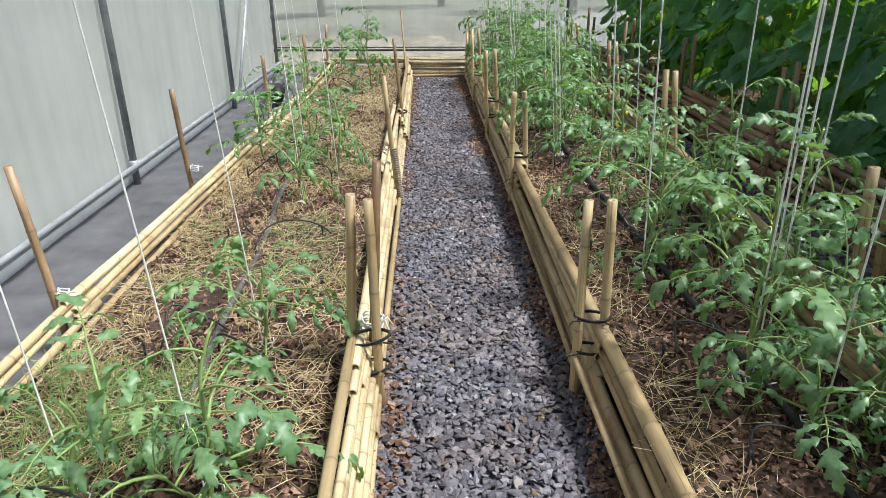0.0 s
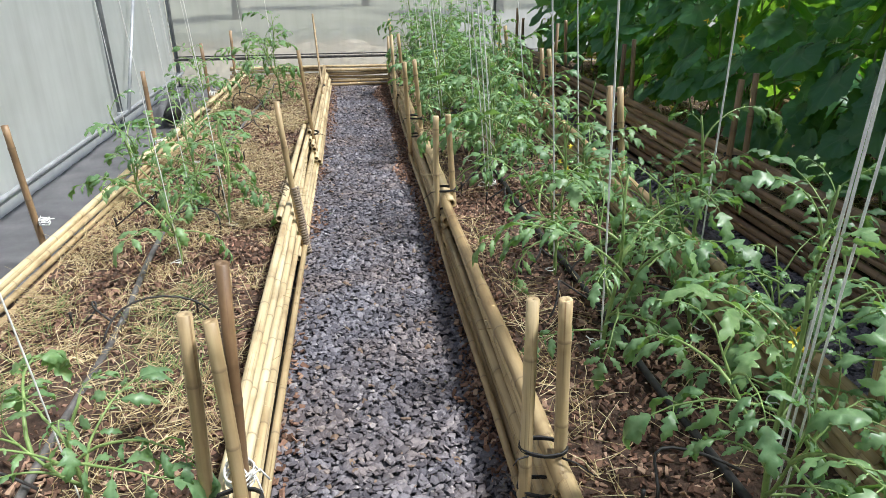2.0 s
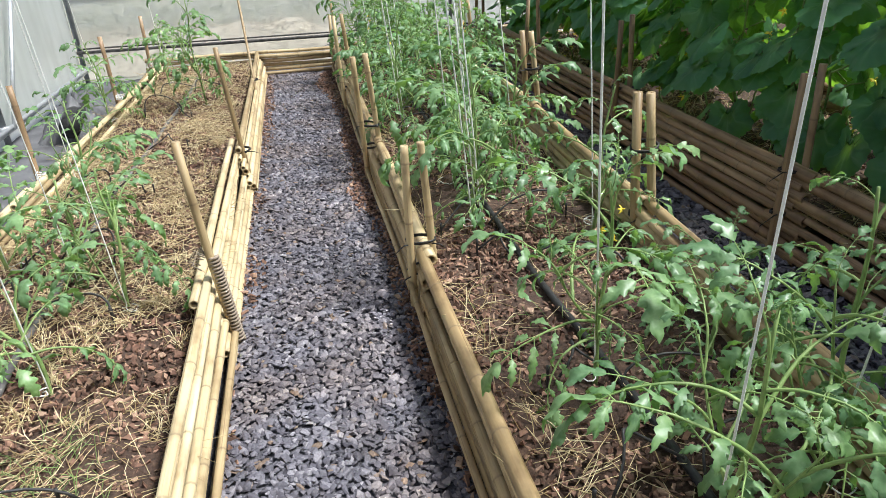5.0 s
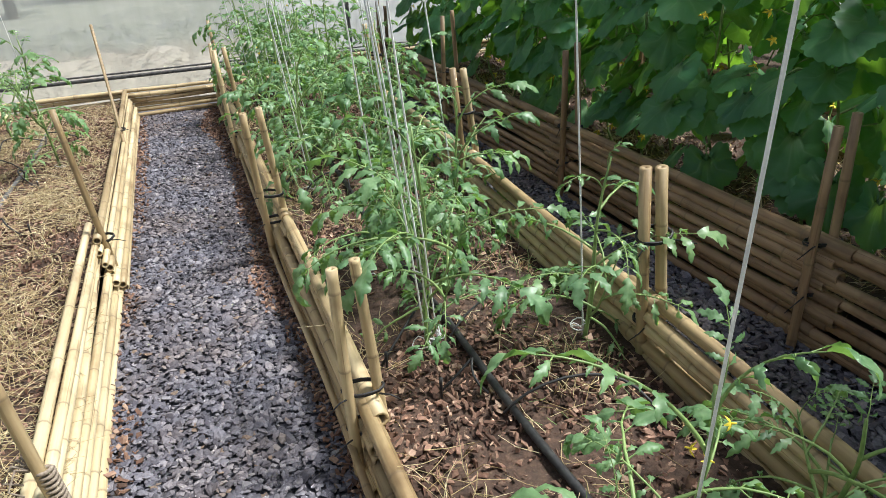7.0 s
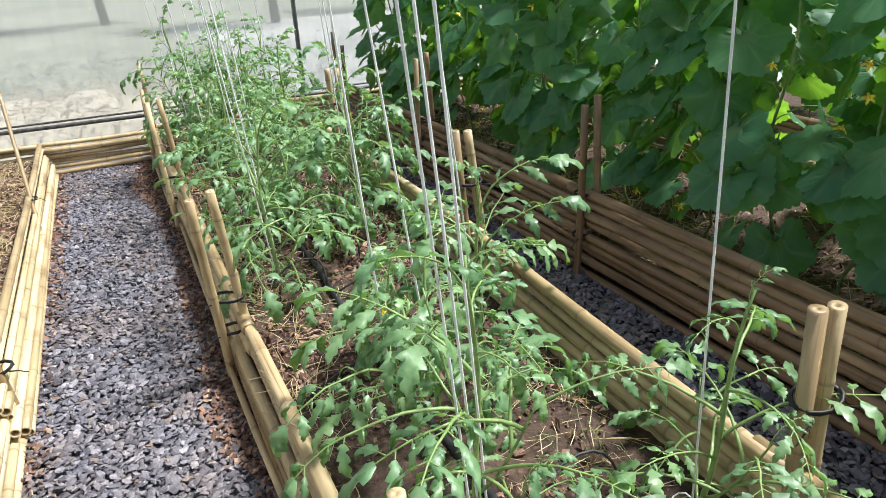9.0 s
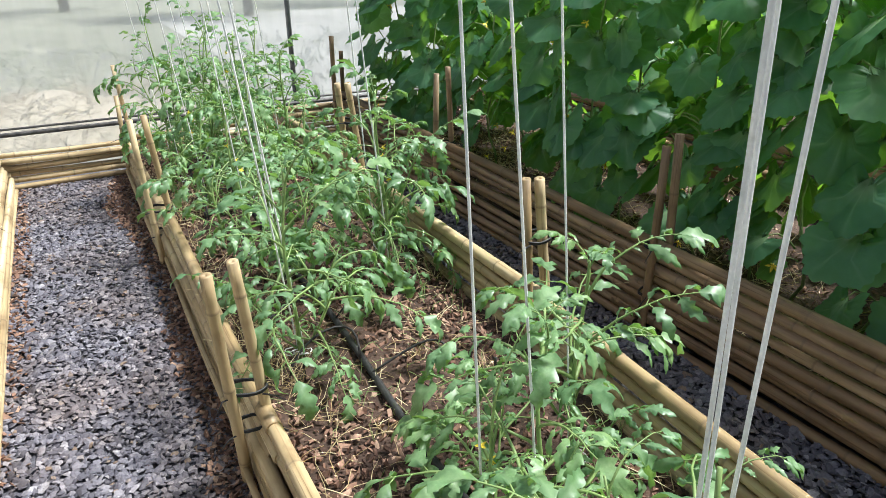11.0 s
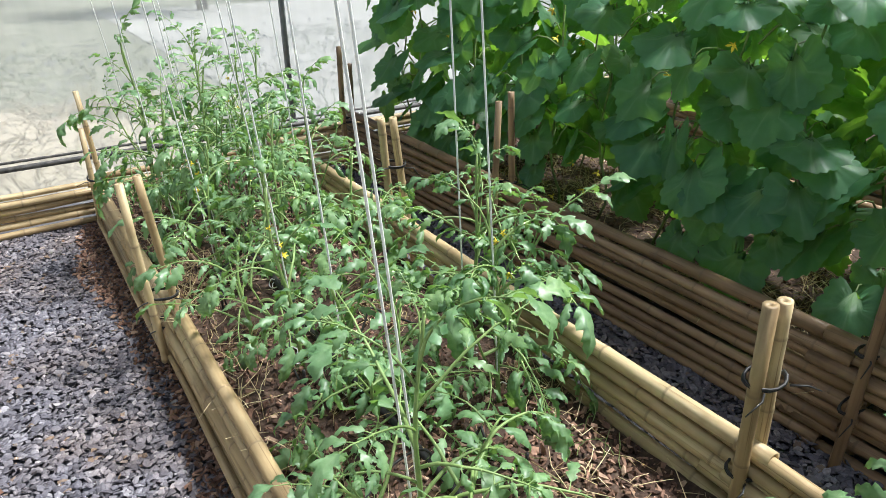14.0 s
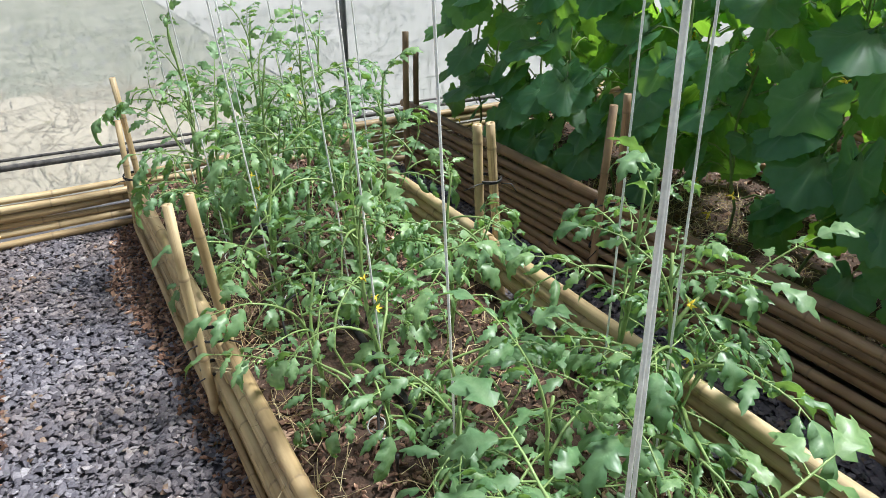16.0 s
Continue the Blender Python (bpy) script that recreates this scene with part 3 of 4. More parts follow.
end_border(3.4, 5.6, 9.70, 0.38, 8, BAMBOO, "bamboo canes stacked across the far end")

# stakes of the main walk
for foot, top in (((0.345, 0.35), (0.345, 0.36, 0.74)), ((0.344, 2.367), (0.343, 2.395, 0.728)), ((0.372, 4.475), (0.368, 4.484, 0.705)), ((0.365, 6.09), (0.327, 5.968, 0.785)), ((0.375, 7.87), (0.345, 7.863, 0.775))):
    stake_pair(foot, (foot[0] + 0.105, foot[1] + 0.02), top, (top[0] + 0.068, top[1] + (0.03 if top[1] > 3 else -0.02), top[2] + 0.008), (0.36, 0.22) if 5 < top[1] < 7 else (0.30, 0.17))
stake_pair((0.375, 9.50), (0.455, 9.54), (0.385, 9.52, 0.60), (0.41, 9.54, 0.80), (0.3,), 0.016)
stake(-0.46, 2.36, 0.77, (0.03, 0.0), 0.019)
e = stake(-0.345, 2.30, 0.76, (-0.03, 0.04), 0.017)
stake(-0.40, 2.46, 0.87, (0.06, -0.06), 0.017, BAMBOO_BROWN, label="weathered grey-brown bamboo stake beside the edging")
s = Shape()
for k in range(4):
    s.tube([(-0.03 + 0.036 * math.cos(w), 0.12 + 0.045 * math.sin(w), 0.27 + 0.009 * k + 0.006 * math.sin(2 * w + k)) for w in [i * math.pi / 8 for i in range(17)]], 0.003, 5)
for a in (0.3, 1.2, 2.4, 5.5):
    s.tube([(0.0, 0.09, 0.29), (0.025 * math.cos(a), 0.09 + 0.025 * math.sin(a), 0.31), (0.045 * math.cos(a), 0.09 + 0.045 * math.sin(a), 0.27)], 0.0026, 5)
part("string_knot", s.mesh("string_knot", TWINE), e, None, "white string knotted round the stakes")
for z in (0.27, 0.15):
    loop_tie(e, (-0.385, 2.33, z), (1, 0.1, 0.1), (0, 1, 0.2), 0.075, 0.04)
e = stake(-0.335, 4.40, 0.815, (-0.085, 0.05), 0.016, label="bamboo stake wound with pale cord, leaning on the edging")
s = Shape()
p0, p1 = Vector((0, 0, 0.02)), Vector((-0.04, 0.024, 0.38))
coil = []
for i in range(26 * 10 + 1):
    w = i / 10 * 2 * math.pi
    c = p0.lerp(p1, i / 260)
    coil.append(c + Vector((math.cos(w), math.sin(w), 0)) * 0.0175)
s.tube(coil, 0.0056, 5)
for k in range(4):
    a = rnd.uniform(2, 4.5)
    c = p1 + Vector((-0.02, 0, 0))
    s.tube([c, c + Vector((math.cos(a) * 0.04, math.sin(a) * 0.03, 0.03)), c + Vector((math.cos(a) * 0.07, math.sin(a) * 0.06, -0.01)), c + Vector((math.cos(a) * 0.03, math.sin(a) * 0.07, -0.03))], 0.003, 4)
part("cord_winding", s.mesh("cord_winding", CORD), e, None, "pale cord wound round the foot")
e = stake(-0.335, 6.12, 0.85, (-0.09, 0.06), 0.016, label="thin bamboo stake leaning on the edging")
loop_tie(e, (-0.37, 6.16, 0.25), (1, 0, 0.1), (0, 1, 0.3), 0.04, 0.03)
e = stake(-0.335, 7.80, 0.93, (-0.11, 0.95), 0.012, label="long thin bamboo stake leaning along the edging")
loop_tie(e, (-0.375, 8.13, 0.27), (1, 0.2, 0.1), (0, 1, 0.3), 0.035, 0.022, 0.003)
# stakes of the second walk
for y, dx in ((0.3, -0.2), (2.35, -0.11), (4.41, -0.08), (6.03, 0.0), (7.9, 0.07)):
    stake_pair((1.415 + dx, y), (1.535 + dx, y + 0.03), (1.342 + dx, y, 0.845), (1.40 + dx, y + 0.0, 0.845), (0.62, 0.33), 0.019)
for y in (0.4, 2.4, 4.46, 6.10, 7.86):
    stake_pair((1.97, y - 0.05), (2.105, y - 0.04), (1.98, y - 0.05, 0.86), (2.065, y - 0.03, 0.89), (0.44, 0.25), 0.018, BAMBOO_BROWN)
stake_pair((1.98, 9.5), (2.06, 9.52), (1.98, 9.5, 0.90), (2.06, 9.52, 0.78), (0.4,), 0.019, BAMBOO_BROWN)
for y in (1.4, 3.4, 5.3, 7.2, 9.0):
    stake(3.33, y, 0.85, (0.0, 0.02), 0.018, BAMBOO_BROWN)
# stakes on the side of the film wall
for x, y, z, lx, ly in ((-1.60, 0.6, 0.78, -0.04, 0), (-1.60, 2.70, 0.78, -0.05, -0.02), (-1.63, 4.42, 0.75, -0.05, 0.0), (-1.47, 6.0, 0.74, -0.05, 0.12), (-1.44, 7.9, 0.72, -0.05, 0.12), (-1.42, 9.3, 0.72, 0.0, 0.0)):
    e = stake(x, y, z, (lx, ly), 0.017, BAMBOO_BROWN if y > 2 else BAMBOO, label="bamboo stake on the side of the film wall")
    s = Shape()
    for k in range(3):
        pts = [Vector((0.024 * math.cos(w) + 0.015, 0.028 * math.sin(w), 0.25 + 0.012 * k + 0.004 * math.sin(3 * w))) for w in [i * math.pi / 6 for i in range(13)]]
        s.tube(pts, 0.003, 5)
    s.tube([(0.035 + 0.03 * math.sin(w), 0.025 * math.cos(w), 0.265 + 0.006 * w) for w in [i * 0.35 for i in range(14)]], 0.0024, 5)
    part("string_knot", s.mesh("string_knot", TWINE), e, None, "white string knot")

# ---- drip lines ----
def drip_line(x, y0, y1, r, mat, label, wander=0.03):
    pts = [(x + wander * math.sin(y * 0.9) + 0.01 * math.sin(y * 4.1), y, soil_at(x) + 0.018 + 0.006 * math.sin(y * 3.3)) for y in np.arange(y0, y1, 0.12)]
    s = Shape()
    s.tube(pts, r, 10)
    e = empty("drip_pipe", (0, 0, 0), label, "irrigation pipe", "irrigation")
    part("pipe", s.mesh("pipe", mat), e)
    return e


def micro_tube(parent, x, y, side):
    """A thin feeder that arches from the pipe to a peg beside a plant."""
    s = Shape()
    g = rnd.uniform
    a = Vector((x, y, soil_at(x) + 0.03))
    b = Vector((x + side * g(0.2, 0.36), y + g(-0.2, 0.2), soil_at(x) + 0.03))
    up = g(0.06, 0.14)
    pts = []
    for i in range(11):
        f = i / 10
        pts.append(a.lerp(b, f) + Vector((0.05 * math.sin(f * 5 + y), 0.06 * math.sin(f * 3.1), up * math.sin(math.pi * f))))
    s.tube(pts, 0.0042, 6)
    tube = part("feeder_tube", s.mesh("feeder_tube", RUBBER), parent, None, "thin black feeder tube")
    s = Shape()
    s.tube([b + Vector((0, 0, 0.05)), b + Vector((0, 0, 0.03)), b - Vector((0, 0, 0.06))], [0.006, 0.005, 0.002], 6)
    part("peg", s.mesh("peg", RUBBER), tube, None, "black plastic dripper peg")


pipe = drip_line(0.83, Y_FRONT + 0.1, 9.5, 0.0125, RUBBER, "black drip irrigation pipe lying on the mulch")
for y in (1.6, 2.2, 3.1, 3.5, 4.3, 4.7, 5.2, 6.1, 6.5, 7.2, 7.8, 8.4):
    micro_tube(pipe, 0.83 + 0.03 * math.sin(y * 0.9), y, 1)
    micro_tube(pipe, 0.83 + 0.03 * math.sin(y * 0.9), y + 0.1, -0.8)
pipe = drip_line(-1.0, Y_FRONT + 0.1, 9.5, 0.0125, PIPE_GREY, "dusty dark irrigation pipe lying in the bed", 0.06)
for y in (1.4, 2.4, 3.3, 4.4, 5.0, 5.7, 6.6, 7.5, 8.3):
    micro_tube(pipe, -1.0 + 0.06 * math.sin(y * 0.9), y, 0.8)
    micro_tube(pipe, -1.0 + 0.06 * math.sin(y * 0.9), y + 0.15, -0.8)


# ---- plants ----
def leaflet(s, base, direction, normal, length, width, curl, lobes, g, slot=0, roll=0.0):
    """One lobed, folded leaflet that droops towards its tip; roll turns its rims up or under."""
    d, n = Vector(direction).normalized(), Vector(normal).normalized()
    side = d.cross(n).normalized()
    n = side.cross(d).normalized()
    steps = 12 if lobes else 6
    verts, faces, veins = [], [], []
    p = Vector(base)
    ang = 0.0
    wave = g.uniform(0, 6.28)
    for i in range(steps + 1):
        f = i / steps
        w = width * 1.95 * (f + 0.03) ** 0.55 * (1 - f) ** 0.95
        if i == steps:
            w = 0.0008
        dd = d * math.cos(ang) - n * math.sin(ang)
        nn = n * math.cos(ang) + d * math.sin(ang)
        for k in (-1, -0.55, 0, 0.55, 1):
            # teeth of three steps, pointing forward, a different start on each rim
            tooth = lobes * (-1.0, 0.35, 1.0)[(i + (k > 0)) % 3] * (1 - f * 0.5) * g.uniform(0.7, 1.3)
            e = 1 + (tooth if abs(k) == 1 else tooth * 0.25 if k else 0)
            up = (0, 0.20, -0.08 + roll)[0 if k == 0 else 1 if abs(k) < 1 else 2]
            up += 0.30 * math.sin(i * 0.9 + wave + k * 2) * abs(k)
            verts.append(p + side * w * k * e * (1 - 0.35 * abs(roll) * abs(k)) + nn * w * up + dd * w * abs(k) * (0.3 + 0.35 * tooth))
            veins.append(0.0 if k or not lobes else 0.45 * (1 - f))
        p = p + dd * (length / steps)
        ang += curl / steps * (1 + 0.6 * f)
    for i in range(steps):
        a, b = i * 5, (i + 1) * 5
        faces += [(a + k, a + k + 1, b + k + 1, b + k) for k in range(4)]
    s.add(verts, faces, slot, veins)


def tomato_leaf_mesh(seed):
    """A compound leaf along +Y from the stem: a bare stalk, side leaflets in pairs, one at the tip."""
    g = random.Random(seed)
    s = Shape()
    L = g.uniform(0.26, 0.34)
    pts, droop = [], g.uniform(0.6, 1.9)
    p, a = Vector((0, 0, 0)), g.uniform(0.15, 0.85)
    sway = g.uniform(-0.25, 0.25)
    for i in range(10):
        pts.append(p.copy())
        p = p + Vector((sway * i / 6 + g.uniform(-0.12, 0.12), math.cos(a), math.sin(a))) * (L / 9)
        a -= droop / 9
    s.tube(pts, [0.0046 - 0.0033 * i / 9 for i in range(10)], 5, 1, caps=False)
    curly = g.uniform(0.0, 1.0)
    for i, k in ((4, 0.72), (5, 0.26), (6, 1.0), (7, 0.30), (8, 0.9)):
        d = (pts[i + 1] - pts[i - 1]).normalized()
        for sgn in (-1, 1):
            q = pts[i] + d * g.uniform(-0.014, 0.014)
            out = (Vector((sgn, 0, 0)) + d * g.uniform(0.25, 0.7) + Vector((0, 0, g.uniform(-0.4, 0.3)))).normalized()
            st = q + out * 0.020 * k
            s.tube([q, st], [0.0016, 0.0012], 4, 1, caps=False)
            ln = 0.082 * k * g.uniform(0.75, 1.2)
            leaflet(s, st, out, Vector((g.uniform(-0.5, 0.5), g.uniform(-0.5, 0.2), 1)), ln, ln * g.uniform(0.17, 0.25), g.uniform(0.3, 1.3) + curly, 0.40, g, 0, g.uniform(-0.7, 0.5) * (0.4 + curly))
    d = (pts[-1] - pts[-2]).normalized()
    leaflet(s, pts[-1], d, Vector((g.uniform(-0.3, 0.3), 0, 1)), 0.115, 0.030, g.uniform(0.4, 1.2) + curly, 0.5, g, 0, g.uniform(-0.5, 0.3))
    return s.mesh("tomato_leaf", [TOMATO_LEAF, TOMATO_STEM])


LEAVES = [tomato_leaf_mesh(100 + k) for k in range(14)]


def flower_mesh(size, seed):
    g = random.Random(seed)
    s = Shape()
    for k in range(5):
        a = k * 2 * math.pi / 5 + g.uniform(-0.2, 0.2)
        leaflet(s, (0, 0, 0), (math.cos(a), math.sin(a), -0.35), (0, 0, 1), size, size * 0.25, 0.5, 0.0, g)
    s.tube([(0, 0, -0.004), (0, 0, size * 0.5)], [size * 0.16, size * 0.08], 6)
    return s.mesh("flower", PETAL)


FLOWERS = [flower_mesh(0.016, 1), flower_mesh(0.028, 2)]


def tomato(x, y, h, seed, label, lean=(0.0, 0.0), fullness=1.0, leaf=1.0, flowers=0):
    g = random.Random(seed)
    e = empty("tomato_plant", (x, y, soil_at(x) - 0.02), label, "tomato plant", "tomato plants")
    pts = []
    n = 12
    ph = g.uniform(0, 6.28)
    for i in range(n + 1):
        f = i / n
        pts.append(Vector((lean[0] * f + 0.022 * math.sin(f * 7 + ph) * f, lean[1] * f + 0.022 * math.cos(f * 6 + ph) * f, h * f)))
    s = Shape()
    s.tube(pts, [0.0085 - 0.0050 * i / n for i in range(n + 1)], 7)
    part("stem", s.mesh("stem", TOMATO_STEM), e)
    shoots = [(pts, h)]
    for k in range(1 if h < 0.45 else 3 if h > 0.7 else 2):
        i0 = g.randrange(1, 6)
        a = g.uniform(0, 6.28)
        q, sp = pts[i0], []
        ln = h * g.uniform(0.35, 0.5)
        for i in range(7):
            f = i / 6
            sp.append(q + Vector((math.cos(a) * 0.16 * f ** 0.7, math.sin(a) * 0.16 * f ** 0.7, ln * f)))
        s = Shape()
        s.tube(sp, [0.005 - 0.003 * i / 6 for i in range(7)], 6)
        part("side_shoot", s.mesh("side_shoot", TOMATO_STEM), e)
        shoots.append((sp, ln))
    for line, ln in shoots:
        count = max(5, int(fullness * ln / 0.058))
        turn = g.uniform(0, 6.28)
        for k in range(count):
            f = 0.12 + 0.88 * (k + 0.5) / count
            w = f * (len(line) - 1)
            i0 = min(int(w), len(line) - 2)
            q = line[i0].lerp(line[i0 + 1], w - i0)
            turn += 2.4 + g.uniform(-0.35, 0.35)
            size = leaf * (0.62 + 0.55 * math.sin(math.pi * min(1.0, f * 0.85 + 0.12))) * g.uniform(0.7, 1.2)
            if f > 0.88:
                size *= 0.62
            tilt = (-18 if f < 0.3 else 8 if f < 0.8 else 42) + g.uniform(-22, 22)
            part("leaf", LEAVES[g.randrange(14)], e, Matrix.Translation(q) @ Matrix.Rotation(turn, 4, "Z") @ Matrix.Rotation(radians(tilt), 4, "X") @ Matrix.Rotation(radians(g.uniform(-20, 20)), 4, "Y") @ Matrix.Diagonal((size, size, size, 1)))
    for k in range(flowers):
        q = pts[n - 2 - k % 4] + Vector((g.uniform(-0.05, 0.05), g.uniform(-0.05, 0.05), g.uniform(-0.02, 0.04)))
        part("flower", FLOWERS[0], e, Matrix.Translation(q) @ pose(0, 0, 0, g.uniform(60, 150), 0, g.uniform(0, 360)), "small yellow flower")
    return e


def hanging_string(x, y, tx, ty, z0=0.10, z1=2.35, r=0.0032):
    s = Shape()
    pts = [(x, y, z0), (x + (tx - x) * 0.02, y + (ty - y) * 0.02, z0 + 0.06)]
    for i in range(1, 7):
        f = i / 6
        pts.append((x + (tx - x) * f, y + (ty - y) * f, z0 + 0.06 + (z1 - z0 - 0.06) * f))
    s.tube(pts, r, 6)
    ob = tagged(part("plant_string", s.mesh("plant_string", TWINE)), "white twine hanging from a wire to a tomato stem", "string", "plant strings")
    s = Shape()
    k = Vector((x, y, z0 + 0.02))
    a, turn, q, curl = rnd.uniform(0, 6.28), rnd.choice((-1, 1)), k.copy(), [k.copy()]
    for i in range(rnd.randrange(9, 22)):
        a += turn * rnd.uniform(0.2, 0.9)
        q = q + Vector((math.cos(a) * 0.015, math.sin(a) * 0.015, rnd.uniform(-0.010, 0.011)))
        q.z = max(q.z, soil_at(x) + 0.012)
        curl.append(q.copy())
    s.tube(curl, 0.0022, 4)
    part("loose_end", s.mesh("loose_end", TWINE), ob, None, "frayed loose end of the knot")
    return ob


CENTRE = [
    (0.84, 0.91, 0.72), (1.08, 1.18, 0.72), (0.91, 1.84, 0.49), (1.08, 1.87, 0.76), (0.82, 2.10, 0.72), (1.12, 2.47, 0.76), (0.74, 2.92, 0.66),
    (1.12, 3.05, 0.8), (0.765, 3.57, 0.66), (1.16, 3.6, 0.45), (0.69, 4.72, 0.78), (1.19, 4.56, 0.66), (0.73, 5.28, 0.45), (0.84, 5.22, 0.60), (1.12, 5.46, 0.66),
    (0.635, 6.34, 0.74), (1.165, 6.72, 0.72), (1.2, 6.95, 0.80), (0.82, 6.74, 0.48), (0.77, 6.98, 0.5), (0.72, 7.25, 0.68), (0.62, 7.5, 0.42),
    (1.13, 7.6, 0.62), (0.88, 7.84, 0.75), (0.67, 8.03, 0.62), (1.18, 8.26, 0.8), (0.62, 8.49, 0.67), (0.79, 8.46, 0.85), (1.02, 8.67, 0.88),
    (0.62, 8.9, 0.94), (0.93, 9.04, 0.9), (1.22, 9.0, 0.85),
]
STRINGS = {(0.82, 2.10): 3, (0.69, 4.72): 3, (0.635, 6.34): 2, (0.62, 7.5): 0, (1.13, 7.6): 0, (1.16, 3.6): 0, (0.82, 6.74): 0}
for k, (x, y, h) in enumerate(CENTRE):
    lean = (rnd.uniform(-0.06, 0.06), rnd.uniform(-0.06, 0.06))
    tomato(x, y, h, 500 + k, "leafy green tomato plant tied to white twine in the middle bed", lean, 1.05 if 5.2 < y < 6.9 else 0.85, 1.02 if 5.2 < y < 6.9 else 0.92, 3 if k % 4 == 0 else 0)
    for j in range(STRINGS.get((x, y), 1)):
        hanging_string(x + 0.02 * j, y + 0.01, x - 0.20 + 0.03 * j + rnd.uniform(-0.04, 0.04), y - (0.25 if y < 4 else 0.05) + rnd.uniform(-0.05, 0.05), SOIL_Z + 0.01, 2.35, 0.0029 if y < 7 else 0.0026)
LEFT = [
    (-0.78, 1.72, 0.55, 0.8), (-1.15, 1.75, 0.36, 0.6), (-0.81, 2.53, 0.42, 0.7), (-1.45, 1.5, 0.45, 0.5), (-0.77, 4.68, 0.60, 0.5), (-1.38, 5.2, 0.62, 0.35), (-0.92, 4.17, 0.42, 0.35),
    (-1.02, 4.95, 0.5, 0.4), (-1.21, 5.87, 0.62, 0.5), (-0.79, 8.15, 0.86, 0.95), (-1.46, 7.7, 0.66, 0.7), (-1.2, 9.0, 0.6, 0.7), (-0.85, 0.6, 0.5, 0.7),
]
for k, (x, y, h, full) in enumerate(LEFT):
    lean = (rnd.uniform(-0.06, 0.06), rnd.uniform(-0.05, 0.08))
    x, y = -0.1 + 0.955 * (x + 0.1), 1.0 + 0.955 * (y - 1.0)
    tomato(x, y, h - 0.02, 900 + k, "young tomato plant with sparse green leaves in mulch", lean, full + (0.4 if y < 2.8 else 0.1), 1.05 if y < 2.8 else 0.9)
    hanging_string(x, y, x - 0.13 + rnd.uniform(-0.05, 0.05), y + rnd.uniform(-0.06, 0.06), SOIL_LEFT + 0.01, 2.35, 0.0022)


def cucumber_leaf_mesh(seed):
    """A broad, shallow-lobed leaf on its stalk; the blade hangs from the stalk's end."""
    g = random.Random(seed)
    s = Shape()
    R, rim = 0.118, 60
    stalk = [Vector((0, 0, 0)), Vector((0, 0.05, 0.045)), Vector((0, 0.10, 0.06)), Vector((0, 0.125, 0.045))]
    s.tube(stalk, [0.0045, 0.004, 0.0035, 0.003], 5, 1, caps=False)
    c = stalk[-1]
    tilt = g.uniform(0.5, 1.25)
    u, v = Vector((1, 0, 0)), Vector((0, math.cos(tilt), -math.sin(tilt)))
    n = u.cross(v)
    g_bend = g.uniform(0.005, 0.045)
    verts, faces, veins = [c], [], [0.75]
    for ring, k in enumerate((0.36, 0.72, 1.0)):
        for i in range(rim):
            w = 2 * math.pi * i / rim - math.pi / 2
            lobe = 1 + 0.085 * math.cos(5 * (w - math.pi / 2)) - (0.62 * math.exp(-((i if i < rim / 2 else rim - i) / 3.0) ** 2))
            edge = 1 + (0.045 * (-1, 0.3, 0.9)[i % 3] * g.uniform(0.6, 1.4) if ring == 2 else 0)
            r = R * k * (lobe if ring else 0.5 + 0.5 * lobe) * edge
            x, y = r * math.cos(w), r * math.sin(w) + R * 0.55
            up = 0.006 * math.sin(3 * w + seed) * k - g_bend * k * k * (0.6 + 0.4 * math.sin(w)) + 0.004 * math.cos(5 * (w - math.pi / 2)) * k
            verts.append(c + u * x + v * y * 1.02 + n * (up + g.uniform(-0.003, 0.003) * k))
            veins.append(0.55 * (1 - 0.8 * k) if i % (rim // 5) == rim // 2 % (rim // 5) else 0.0)
    for i in range(rim):
        faces.append((0, 1 + i, 1 + (i + 1) % rim))
        for ring in range(2):
            a, b = 1 + ring * rim, 1 + (ring + 1) * rim
            faces.append((a + i, b + i, b + (i + 1) % rim, a + (i + 1) % rim))
    s.add(verts, faces, 0, veins)
    return s.mesh("cucumber_leaf", [CUCUMBER_LEAF, VINE_STEM])


CLEAVES = [cucumber_leaf_mesh(40 + k) for k in range(12)]


